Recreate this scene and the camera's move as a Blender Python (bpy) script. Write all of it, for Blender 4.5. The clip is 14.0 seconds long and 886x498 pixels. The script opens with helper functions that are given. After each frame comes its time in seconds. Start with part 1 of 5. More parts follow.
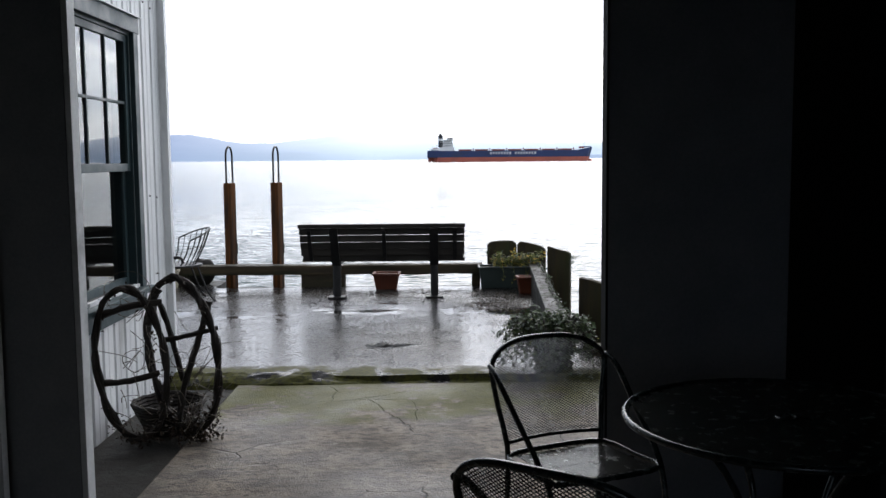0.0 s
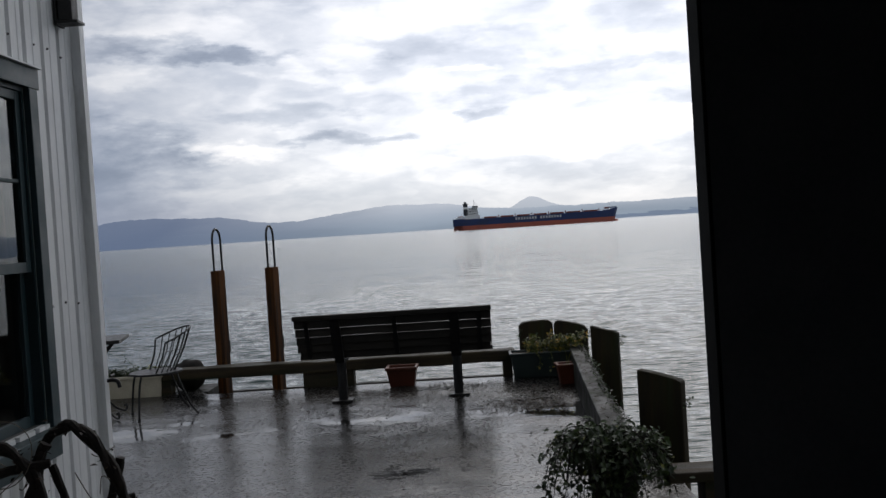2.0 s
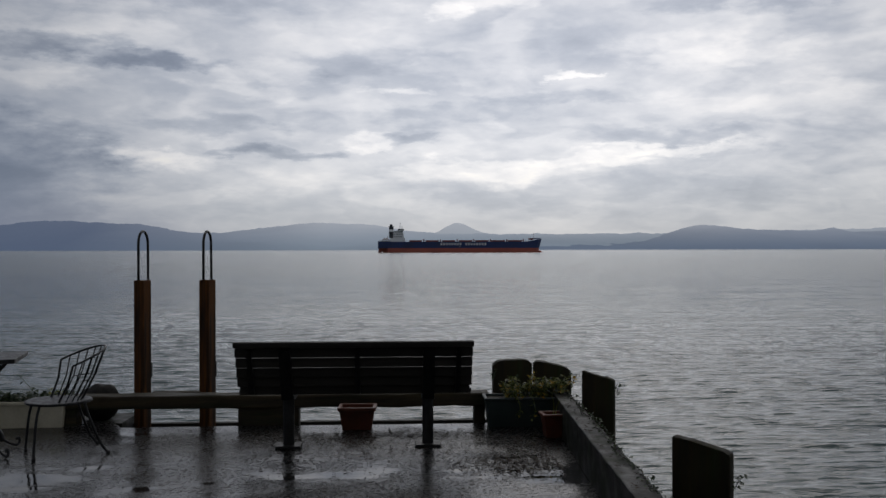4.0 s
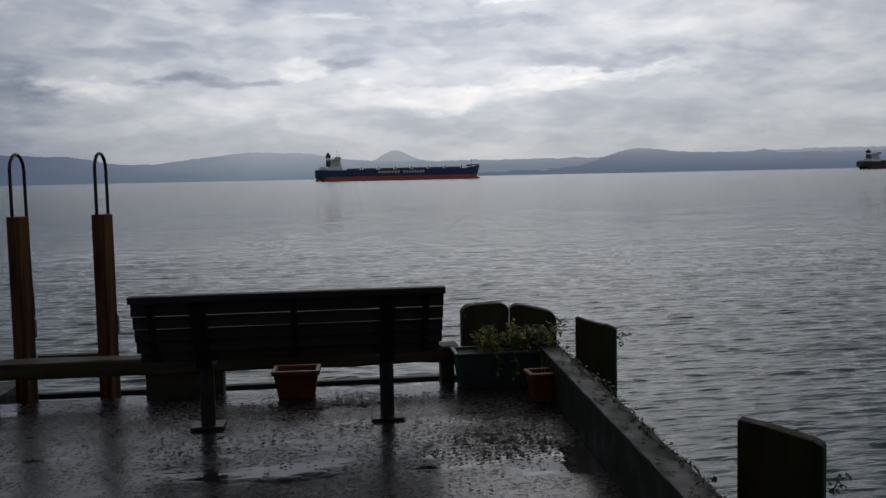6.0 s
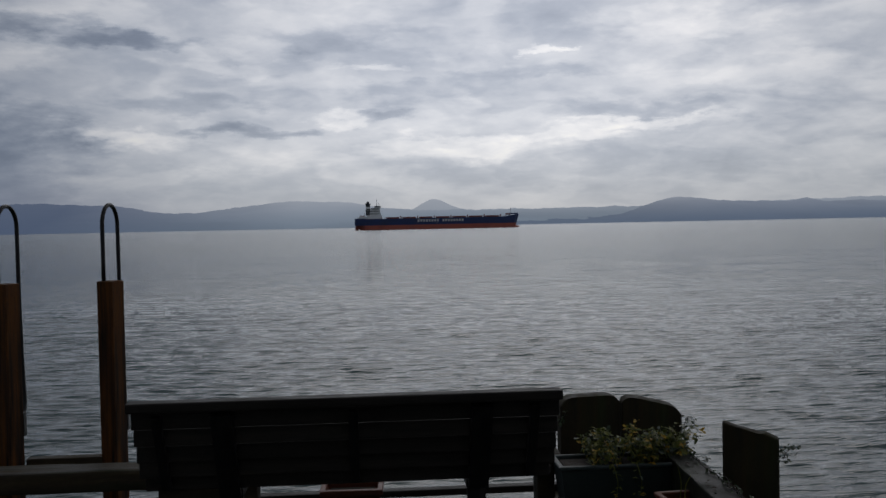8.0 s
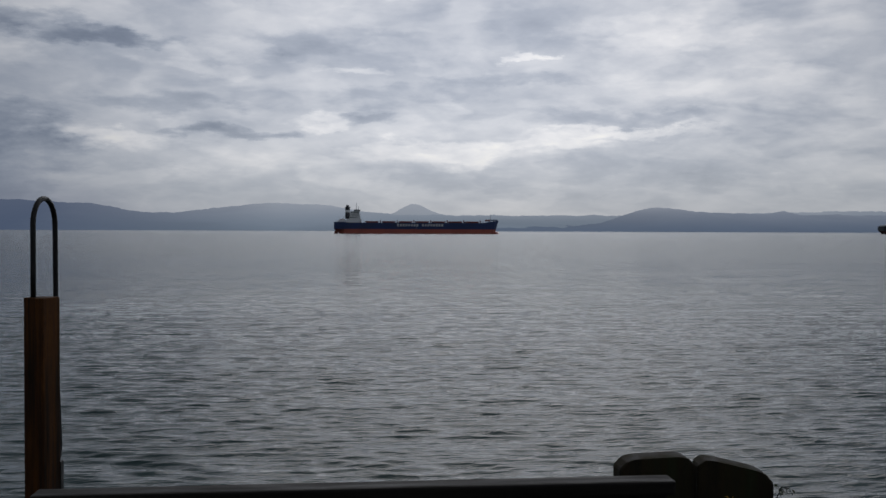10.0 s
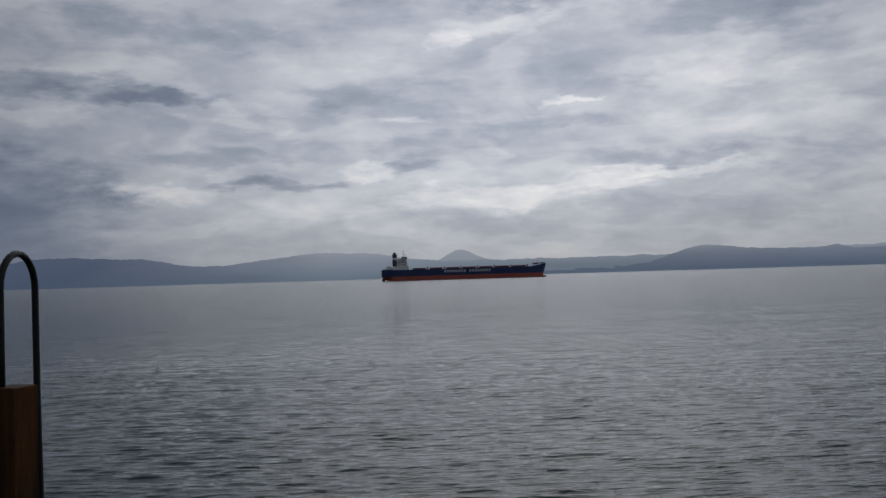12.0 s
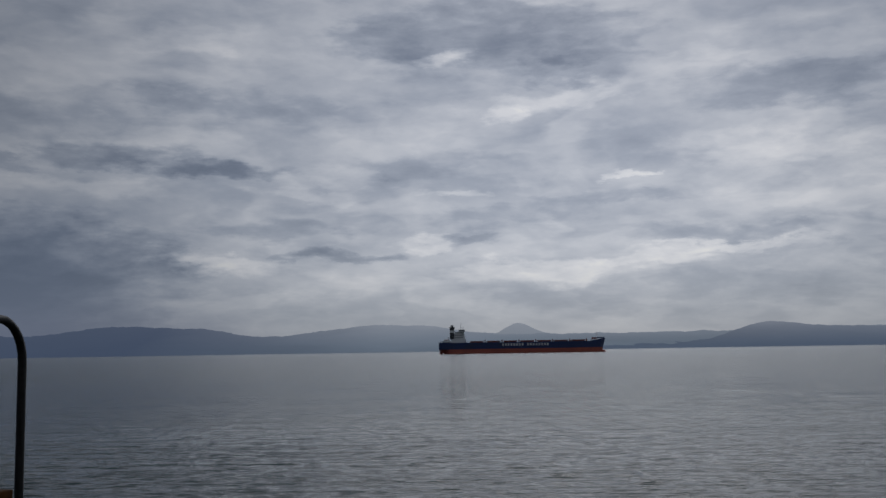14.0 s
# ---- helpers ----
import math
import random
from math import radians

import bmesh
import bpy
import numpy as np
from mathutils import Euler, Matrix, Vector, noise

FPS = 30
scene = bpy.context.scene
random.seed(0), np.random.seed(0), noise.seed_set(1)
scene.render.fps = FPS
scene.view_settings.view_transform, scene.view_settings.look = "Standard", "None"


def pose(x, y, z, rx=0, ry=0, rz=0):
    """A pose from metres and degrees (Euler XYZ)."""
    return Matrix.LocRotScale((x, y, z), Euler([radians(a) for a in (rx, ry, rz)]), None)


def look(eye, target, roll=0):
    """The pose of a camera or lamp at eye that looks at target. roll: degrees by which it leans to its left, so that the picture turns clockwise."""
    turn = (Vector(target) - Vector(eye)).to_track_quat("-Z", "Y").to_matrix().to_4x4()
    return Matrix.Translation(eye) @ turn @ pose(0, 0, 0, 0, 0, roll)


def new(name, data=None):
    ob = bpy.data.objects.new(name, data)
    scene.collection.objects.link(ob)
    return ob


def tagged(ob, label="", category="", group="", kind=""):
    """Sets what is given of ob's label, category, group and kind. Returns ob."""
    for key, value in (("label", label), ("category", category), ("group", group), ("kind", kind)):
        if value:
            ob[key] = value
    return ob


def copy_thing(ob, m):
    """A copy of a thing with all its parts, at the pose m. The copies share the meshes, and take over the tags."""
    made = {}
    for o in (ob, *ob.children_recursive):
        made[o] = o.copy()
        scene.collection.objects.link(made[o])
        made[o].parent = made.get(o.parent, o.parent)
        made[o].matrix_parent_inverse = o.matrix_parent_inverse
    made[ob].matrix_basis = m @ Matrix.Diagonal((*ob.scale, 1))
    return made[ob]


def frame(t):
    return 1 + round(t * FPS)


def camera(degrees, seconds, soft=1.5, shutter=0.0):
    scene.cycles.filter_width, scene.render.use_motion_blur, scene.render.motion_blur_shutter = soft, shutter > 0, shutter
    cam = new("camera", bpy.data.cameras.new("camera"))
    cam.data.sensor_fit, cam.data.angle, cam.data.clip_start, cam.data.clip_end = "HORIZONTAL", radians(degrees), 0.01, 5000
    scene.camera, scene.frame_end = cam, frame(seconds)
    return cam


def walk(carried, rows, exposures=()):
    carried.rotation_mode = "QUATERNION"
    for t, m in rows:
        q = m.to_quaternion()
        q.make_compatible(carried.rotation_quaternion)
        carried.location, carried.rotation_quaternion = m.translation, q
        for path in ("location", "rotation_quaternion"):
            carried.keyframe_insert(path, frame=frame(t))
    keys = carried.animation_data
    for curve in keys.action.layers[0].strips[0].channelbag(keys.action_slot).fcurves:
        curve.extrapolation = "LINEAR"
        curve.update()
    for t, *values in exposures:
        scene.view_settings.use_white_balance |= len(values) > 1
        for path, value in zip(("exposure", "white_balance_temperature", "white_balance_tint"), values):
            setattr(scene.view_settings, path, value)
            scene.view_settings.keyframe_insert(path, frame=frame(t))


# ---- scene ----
cam = camera(50.2, 14.0)
PATH = [
    (0, (0.065, -0.145, 1.566), (0.065, 1.846, 1.375), -0.5),
    (0.5, (0.128, 0.269, 1.567), (0.102, 2.263, 1.412), -2.9),
    (1, (0.17, 0.694, 1.565), (0.048, 2.686, 1.447), -2.0),
    (1.5, (0.145, 1.125, 1.564), (0.108, 3.122, 1.472), -1.3),
    (2, (0.15, 1.535, 1.584), (0.094, 3.533, 1.54), -3.7),
    (2.5, (0.049, 1.877, 1.567), (-0.042, 3.874, 1.593), -2.7),
    (3, (-0.147, 2.204, 1.564), (-0.128, 4.204, 1.605), -0.7),
    (5.5, (-0.359, 4.2, 1.547), (-0.168, 6.186, 1.417), -0.9),
    (6, (-0.35, 4.623, 1.513), (-0.117, 6.604, 1.358), -1.2),
    (6.5, (-0.36, 5.003, 1.532), (-0.186, 6.995, 1.467), -1.2),
    (7, (-0.438, 5.388, 1.55), (-0.257, 7.38, 1.52), -1.4),
    (9.5, (-0.562, 7.193, 1.587), (-0.457, 9.188, 1.497), -0.7),
    (10, (-0.649, 7.457, 1.592), (-0.45, 9.446, 1.552), 0.2),
    (10.5, (-0.595, 7.765, 1.598), (-0.444, 9.759, 1.55), -2.0),
    (11, (-0.707, 8.165, 1.574), (-0.632, 10.163, 1.548), -1.1),
    (11.5, (-0.745, 8.345, 1.599), (-0.646, 10.343, 1.613), -0.9),
    (12, (-0.736, 8.659, 1.61), (-0.635, 10.656, 1.667), -1.7),
    (12.5, (-0.77, 8.879, 1.611), (-0.555, 10.866, 1.686), 0.1),
    (13, (-0.819, 9.069, 1.613), (-0.503, 11.042, 1.7), 0.5),
    (13.5, (-0.834, 9.255, 1.619), (-0.714, 11.245, 1.774), -3.4),
    (14, (-0.806, 9.452, 1.627), (-0.824, 11.44, 1.84), -0.9),
]
walk(cam, [(t, look(eye, target, roll)) for t, eye, target, roll in PATH],
     exposures=[(0.0, 2.5, 6630, 10), (0.5, 2.10, 6640, 10), (1.0, 1.62, 6650, 10), (2.0, 1.10, 6720, 10), (2.5, 0.92, 6720, 10), (3.0, 0.62, 6720, 10), (5.5, 0.46, 6600, 10), (7.0, 0.34, 6550, 10),
                (9.5, 0.27, 6480, 10), (12.0, 0.09, 6430, 10), (13.0, 0.0, 6400, 10), (14.0, -0.12, 6320, 10)])

# ---- world and sun ----
SUN_AZ, SUN_EL = radians(11), radians(36)   # azimuth to the right of +y, height over the horizon
world = bpy.data.worlds.new("world")
scene.world = world
world.use_nodes = True


class Nodes:
    """Short hand for a node tree."""

    def __init__(self, tree):
        self.tree = tree
        tree.nodes.clear()

    def add(self, kind, **inputs):
        n = self.tree.nodes.new(kind)
        for k, v in inputs.items():
            self.plug(n, k, v)
        return n

    def plug(self, n, key, v):
        names = [s.name for s in n.inputs]
        key = int(key[1:]) if key[0] == "i" and key[1:].isdigit() else names.index(key.replace("_", " "))
        if isinstance(v, bpy.types.NodeSocket):
            self.tree.links.new(v, n.inputs[key])
        else:
            n.inputs[key].default_value = v

    def math(self, op, a, b=0.0, clamp=False):
        n = self.add("ShaderNodeMath", i0=a, i1=b)
        n.operation, n.use_clamp = op, clamp
        return n.outputs[0]

    def mix(self, f, a, b, kind="MIX"):
        n = self.tree.nodes.new("ShaderNodeMix")
        n.data_type, n.blend_type = "RGBA", kind
        self.plug(n, "i0", f), self.plug(n, "i6", a), self.plug(n, "i7", b)
        return n.outputs[2]

    def ramp(self, f, *stops):
        n = self.add("ShaderNodeValToRGB", Fac=f)
        e = n.color_ramp.elements
        while len(e) < len(stops):
            e.new(0.5)
        for el, (p, c) in zip(e, stops):
            el.position, el.color = p, (*c, 1) if not isinstance(c, float) else (c, c, c, 1)
        return n.outputs[0]

    def noise(self, vec, scale, detail=4.0, rough=0.55, warp=0.0):
        return self.add("ShaderNodeTexNoise", Vector=vec, Scale=scale, Detail=detail, Roughness=rough, Distortion=warp).outputs[0]

    def stretch(self, vec, sx, sy, sz, off=(0, 0, 0)):
        return self.add("ShaderNodeMapping", Vector=vec, Scale=(sx, sy, sz), Location=off).outputs[0]


def sky():
    w = Nodes(world.node_tree)
    ray = w.add("ShaderNodeTexCoord").outputs["Generated"]
    xyz = w.add("ShaderNodeSeparateXYZ", Vector=ray)
    up = w.math("MAXIMUM", xyz.outputs[2], 0.0)
    deep = w.math("ADD", up, 0.24)
    flat = w.add("ShaderNodeCombineXYZ", X=w.math("DIVIDE", xyz.outputs[0], deep), Y=w.math("DIVIDE", xyz.outputs[1], deep), Z=0.0).outputs[0]
    warp = w.add("ShaderNodeTexNoise", Vector=flat, Scale=2.2, Detail=3.5, Roughness=0.5).outputs[1]
    warp = w.add("ShaderNodeVectorMath", i0=warp, i1=(0.5, 0.5, 0.5))
    warp.operation = "SUBTRACT"
    big = w.noise(w.stretch(flat, 0.9, 1.0, 1, (3.7, 1.2, 0)), 1.3, 2.0, 0.5)
    puffs = w.noise(w.stretch(flat, 1.15, 0.95, 1, (0.4, 5.1, 0)), 3.0, 6.0, 0.47)
    cells = w.add("ShaderNodeTexVoronoi", Vector=w.add("ShaderNodeVectorMath", i0=w.stretch(flat, 1.2, 1.1, 1), i1=warp.outputs[0]).outputs[0], Scale=3.0, Smoothness=0.45)
    cells.feature = "SMOOTH_F1"
    cover = w.math("ADD", w.math("ADD", w.math("MULTIPLY", big, 0.40), w.math("MULTIPLY", puffs, 0.42)), w.math("MULTIPLY", cells.outputs[0], 0.12))
    crest = w.noise(w.add("ShaderNodeVectorMath", i0=w.stretch(flat, 1.2, 1.15, 1, (2.2, 0.3, 0)), i1=w.stretch(warp.outputs[0], 0.3, 0.3, 0.3)).outputs[0], 1.9, 3.0, 0.45)
    crest = w.math("POWER", w.math("SUBTRACT", 1.0, w.math("ABSOLUTE", w.math("SUBTRACT", w.math("MULTIPLY", crest, 2.0), 1.0))), 5.0)
    cover = w.math("ADD", w.math("ADD", cover, 0.035), w.math("MULTIPLY", crest, 0.05))
    for size, amount, off in ((1.4, 0.085, 0.0), (2.9, 0.05, 4.4)):  # sheets with one sharp edge
        at = w.add("ShaderNodeVectorMath", i0=w.stretch(flat, 1.15, 1.15, 1, (off, 1.7 - off, 0)), i1=w.stretch(warp.outputs[0], 0.35, 0.35, 0.35)).outputs[0]
        sheet = w.ramp(w.noise(at, size, 4.5, 0.50), (0.40, 0.25), (0.485, 0.0), (0.535, 1.0), (0.66, 0.45))
        cover = w.math("ADD", cover, w.math("MULTIPLY", w.math("SUBTRACT", sheet, 0.45), amount))
    # streaks along the horizon and separate ragged banks of cloud
    true_az = w.math("MULTIPLY", w.math("ARCTAN2", xyz.outputs[0], xyz.outputs[1]), 57.3)
    true_el = w.math("MULTIPLY", w.math("ARCSINE", up), 57.3)
    dome = w.add("ShaderNodeCombineXYZ", X=true_az, Y=true_el, Z=0.0).outputs[0]
    curl = w.add("ShaderNodeTexNoise", Vector=w.stretch(dome, 0.16, 0.5, 1, (3.1, 0.7, 0)), Scale=1.0, Detail=7.0, Roughness=0.62).outputs[1]
    bent = w.add("ShaderNodeSeparateXYZ", Vector=curl)
    az = w.math("ADD", true_az, w.math("MULTIPLY", w.math("SUBTRACT", bent.outputs[0], 0.5), 10.0))
    el = w.math("ADD", true_el, w.math("MULTIPLY", w.math("SUBTRACT", bent.outputs[1], 0.5), 3.4))
    wisp = w.noise(w.add("ShaderNodeCombineXYZ", X=w.math("MULTIPLY", az, 0.13), Y=w.math("MULTIPLY", el, 0.55), Z=0.0).outputs[0], 1.0, 7.0, 0.50)
    tuft = w.noise(w.stretch(dome, 0.35, 0.8, 1, (7.3, 2.2, 0)), 1.0, 6.0, 0.55)
    cover = w.math("ADD", w.math("ADD", w.math("MULTIPLY", cover, 0.50), 0.272), w.math("MULTIPLY", w.math("SUBTRACT", wisp, 0.5), 0.22))
    cover = w.math("ADD", cover, w.math("MULTIPLY", w.math("SUBTRACT", tuft, 0.5), 0.12))
    frayed = w.math("MULTIPLY", w.math("SUBTRACT", w.math("ADD", w.math("MULTIPLY", wisp, 0.5), w.math("MULTIPLY", tuft, 0.5)), 0.5), 3.2)
    for a, e, wa, we, thick in DARK_BANKS + BRIGHT_BANKS:
        g1 = w.math("POWER", w.math("DIVIDE", w.math("SUBTRACT", az, a), wa), 2.0)
        g2 = w.math("POWER", w.math("DIVIDE", w.math("SUBTRACT", el, e), we), 2.0)
        shape = w.math("ADD", w.math("SUBTRACT", 1.6, w.math("ADD", g1, g2)), w.math("MULTIPLY", frayed, 1.0 if thick > 0 else -1.0))
        soft = w.add("ShaderNodeMapRange", Value=shape)
        soft.interpolation_type = "SMOOTHSTEP"
        soft.inputs["From Max"].default_value = 1.9
        cover = w.math("ADD", cover, w.math("MULTIPLY", soft.outputs[0], thick))
    # the thin place in the cloud over the far shore
    toward = Vector((math.sin(radians(8)) * math.cos(radians(10)), math.cos(radians(8)) * math.cos(radians(10)), math.sin(radians(10))))
    dot = w.add("ShaderNodeVectorMath", i0=ray, i1=toward)
    dot.operation = "DOT_PRODUCT"
    glow = w.math("POWER", w.math("MAXIMUM", dot.outputs["Value"], 0.0), 9.0)
    clouds = w.ramp(cover, (0.20, (0.085, 0.105, 0.150)), (0.34, (0.155, 0.18, 0.235)), (0.48, (0.28, 0.305, 0.36)), (0.58, (0.42, 0.435, 0.475)),
                    (0.68, (0.56, 0.56, 0.58)), (0.80, (0.74, 0.718, 0.66)))
    west = w.math("MULTIPLY", w.math("SUBTRACT", -14.0, true_az), 1 / 26.0, True)  # heavier cloud to the west
    lit = w.math("ADD", 0.62, w.math("SUBTRACT", w.math("MULTIPLY", glow, 0.55), w.math("MULTIPLY", west, 0.20)))
    thick = w.math("MULTIPLY", w.math("SUBTRACT", 0.78, dot.outputs["Value"]), 1 / 0.6, True)  # dims the unseen sky overhead and inland, to darken deck and bench
    lit = w.math("SUBTRACT", lit, w.math("MULTIPLY", thick, 0.17))
    clouds = w.mix(1.0, clouds, w.add("ShaderNodeCombineColor", i0=lit, i1=lit, i2=lit).outputs[0], "MULTIPLY")
    # mist along the horizon
    mist = w.math("POWER", w.math("SUBTRACT", 1.0, w.math("MULTIPLY", up, 9.0, True), True), 1.6)
    shower = w.math("MULTIPLY", w.math("SUBTRACT", -6.0, true_az), 1 / 20.0, True)
    veil = w.mix(shower, (0.25, 0.28, 0.32, 1), (0.115, 0.145, 0.21, 1))
    clouds = w.mix(w.math("MULTIPLY", mist, 0.85), clouds, veil)
    rain = w.math("MULTIPLY", w.math("MULTIPLY", w.math("SUBTRACT", -10.0, true_az), 1 / 13.0, True), w.math("SUBTRACT", 1.0, w.math("MULTIPLY", up, 5.0), True))
    clouds = w.mix(w.math("MULTIPLY", rain, 0.85), clouds, (0.078, 0.104, 0.168, 1))
    air = w.add("ShaderNodeTexSky")
    air.sky_type, air.sun_disc, air.sun_elevation, air.sun_rotation = "NISHITA", False, SUN_EL, SUN_AZ
    back1 = w.add("ShaderNodeBackground", Color=air.outputs[0], Strength=0.004)
    back2 = w.add("ShaderNodeBackground", Color=clouds, Strength=1.0)
    both = w.add("ShaderNodeAddShader", i0=back1.outputs[0], i1=back2.outputs[0])
    w.add("ShaderNodeOutputWorld", Surface=both.outputs[0])


# azimuth and height in degrees, half widths, thickness: thick and dark, then thin and bright
DARK_BANKS = [(-19.8, 11.3, 5.1, 0.68, -0.21), (-14.5, 10.6, 3.9, 0.58, -0.22), (-25.6, 10.6, 1.5, 0.51, -0.10), (2.0, 18.7, 8.9, 2.19, -0.15), (8.2, 16.8, 3.8,
              1.03, -0.08), (-11.9, 14.6, 6.2, 0.89, -0.09), (-22.2, 13.5, 7.5, 1.51, -0.07), (20.3, 14.7, 5.8, 1.44, -0.12), (-25.1, 4.1, 8.6, 3.59, -0.30),
              (-10.9, 7.4, 4.4, 0.55, -0.08), (-7.2, 5.9, 3.2, 0.38, -0.14), (1.8, 6.6, 2.1, 0.41, -0.11), (3.2, 8.0, 3.4, 0.82, -0.06), (-1.6, 11.3, 3.8, 0.75,
              -0.07), (15.2, 6.5, 5.8, 0.62, -0.06), (12.8, 3.1, 10.9, 1.16, -0.05), (10.3, 8.9, 5.1, 0.41, -0.05)]
BRIGHT_BANKS = [(-15.9, 18.0, 2.7, 0.82, 0.06), (0.2, 17.7, 1.5, 0.48, 0.12), (7.5, 15.2, 3.8, 0.82, 0.08), (4.2, 14.3, 1.4, 0.48, 0.09), (11.3, 10.2, 1.2, 0.21,
                0.13), (-6.5, 10.6, 2.7, 0.75, 0.06), (-14.2, 5.3, 4.4, 0.44, 0.13), (-1.5, 6.6, 2.6, 0.44, 0.11), (5.5, 4.6, 5.8, 0.68, 0.12), (16.7, 5.7, 5.1, 0.34,
                0.14), (12.2, 5.1, 3.1, 0.34, 0.10), (0.1, 9.5, 2.6, 0.27, 0.09), (22.3, 8.6, 5.8, 1.71, 0.06), (19.2, 11.4, 6.5, 1.03, 0.07), (-8.2, 9.4, 3.1, 0.34,
                0.05), (15.6, 16.9, 2.4, 0.48, 0.07), (-21.5, 9.6, 4.1, 0.55, 0.06), (-3.4, 4.0, 6.2, 0.48, 0.05)]
sky()
sun = new("sun", bpy.data.lights.new("sun", "SUN"))
sun.data.energy, sun.data.angle, sun.data.color = 0.20, radians(38), (1.0, 0.975, 0.95)
sun.matrix_world = look((0, 0, 30), (-math.sin(SUN_AZ) * 30, -math.cos(SUN_AZ) * 30, 30 - 30 * math.tan(SUN_EL)))


# ---- materials ----
def material(name, dark, light, scale=8.0, rough=(0.5, 0.8), bump=0.3, depth=0.004, grain=(1, 1, 1), metal=0.0, stain=None, stain_at=(0.55, 0.7),
             stain_scale=1.3, vary=0.0, fine=70.0, spec=0.5):
    """Two tones mixed by a coarse and a fine noise, with stains, uneven gloss and relief."""
    m = bpy.data.materials.new(name)
    m.use_nodes = True
    n = Nodes(m.node_tree)
    at = n.add("ShaderNodeTexCoord").outputs["Object"]
    at = n.stretch(at, *grain)
    a = n.noise(at, scale, 5.0, 0.6)
    b = n.noise(at, fine, 3.0, 0.6)
    f = n.math("ADD", n.math("MULTIPLY", a, 0.7), n.math("MULTIPLY", b, 0.3))
    col = n.ramp(f, (0.36, dark), (0.64, light))
    if vary:
        r = n.add("ShaderNodeObjectInfo").outputs["Random"]
        v = n.math("ADD", 1 - vary, n.math("MULTIPLY", r, 2 * vary))
        col = n.mix(1.0, col, n.add("ShaderNodeCombineColor", i0=v, i1=v, i2=v).outputs[0], "MULTIPLY")
    if stain:
        s = n.noise(at, stain_scale, 6.0, 0.65)
        col = n.mix(n.ramp(s, (stain_at[0], 0.0), (stain_at[1], 1.0)), col, (*stain, 1))
    gloss = n.ramp(a, (0.35, float(rough[0])), (0.65, float(rough[1])))
    rel = n.add("ShaderNodeBump", Strength=bump, Distance=depth, Height=f)
    p = n.add("ShaderNodeBsdfPrincipled", Base_Color=col, Roughness=gloss, Metallic=metal, Specular_IOR_Level=spec, Normal=rel.outputs[0])
    n.add("ShaderNodeOutputMaterial", Surface=p.outputs[0])
    return m


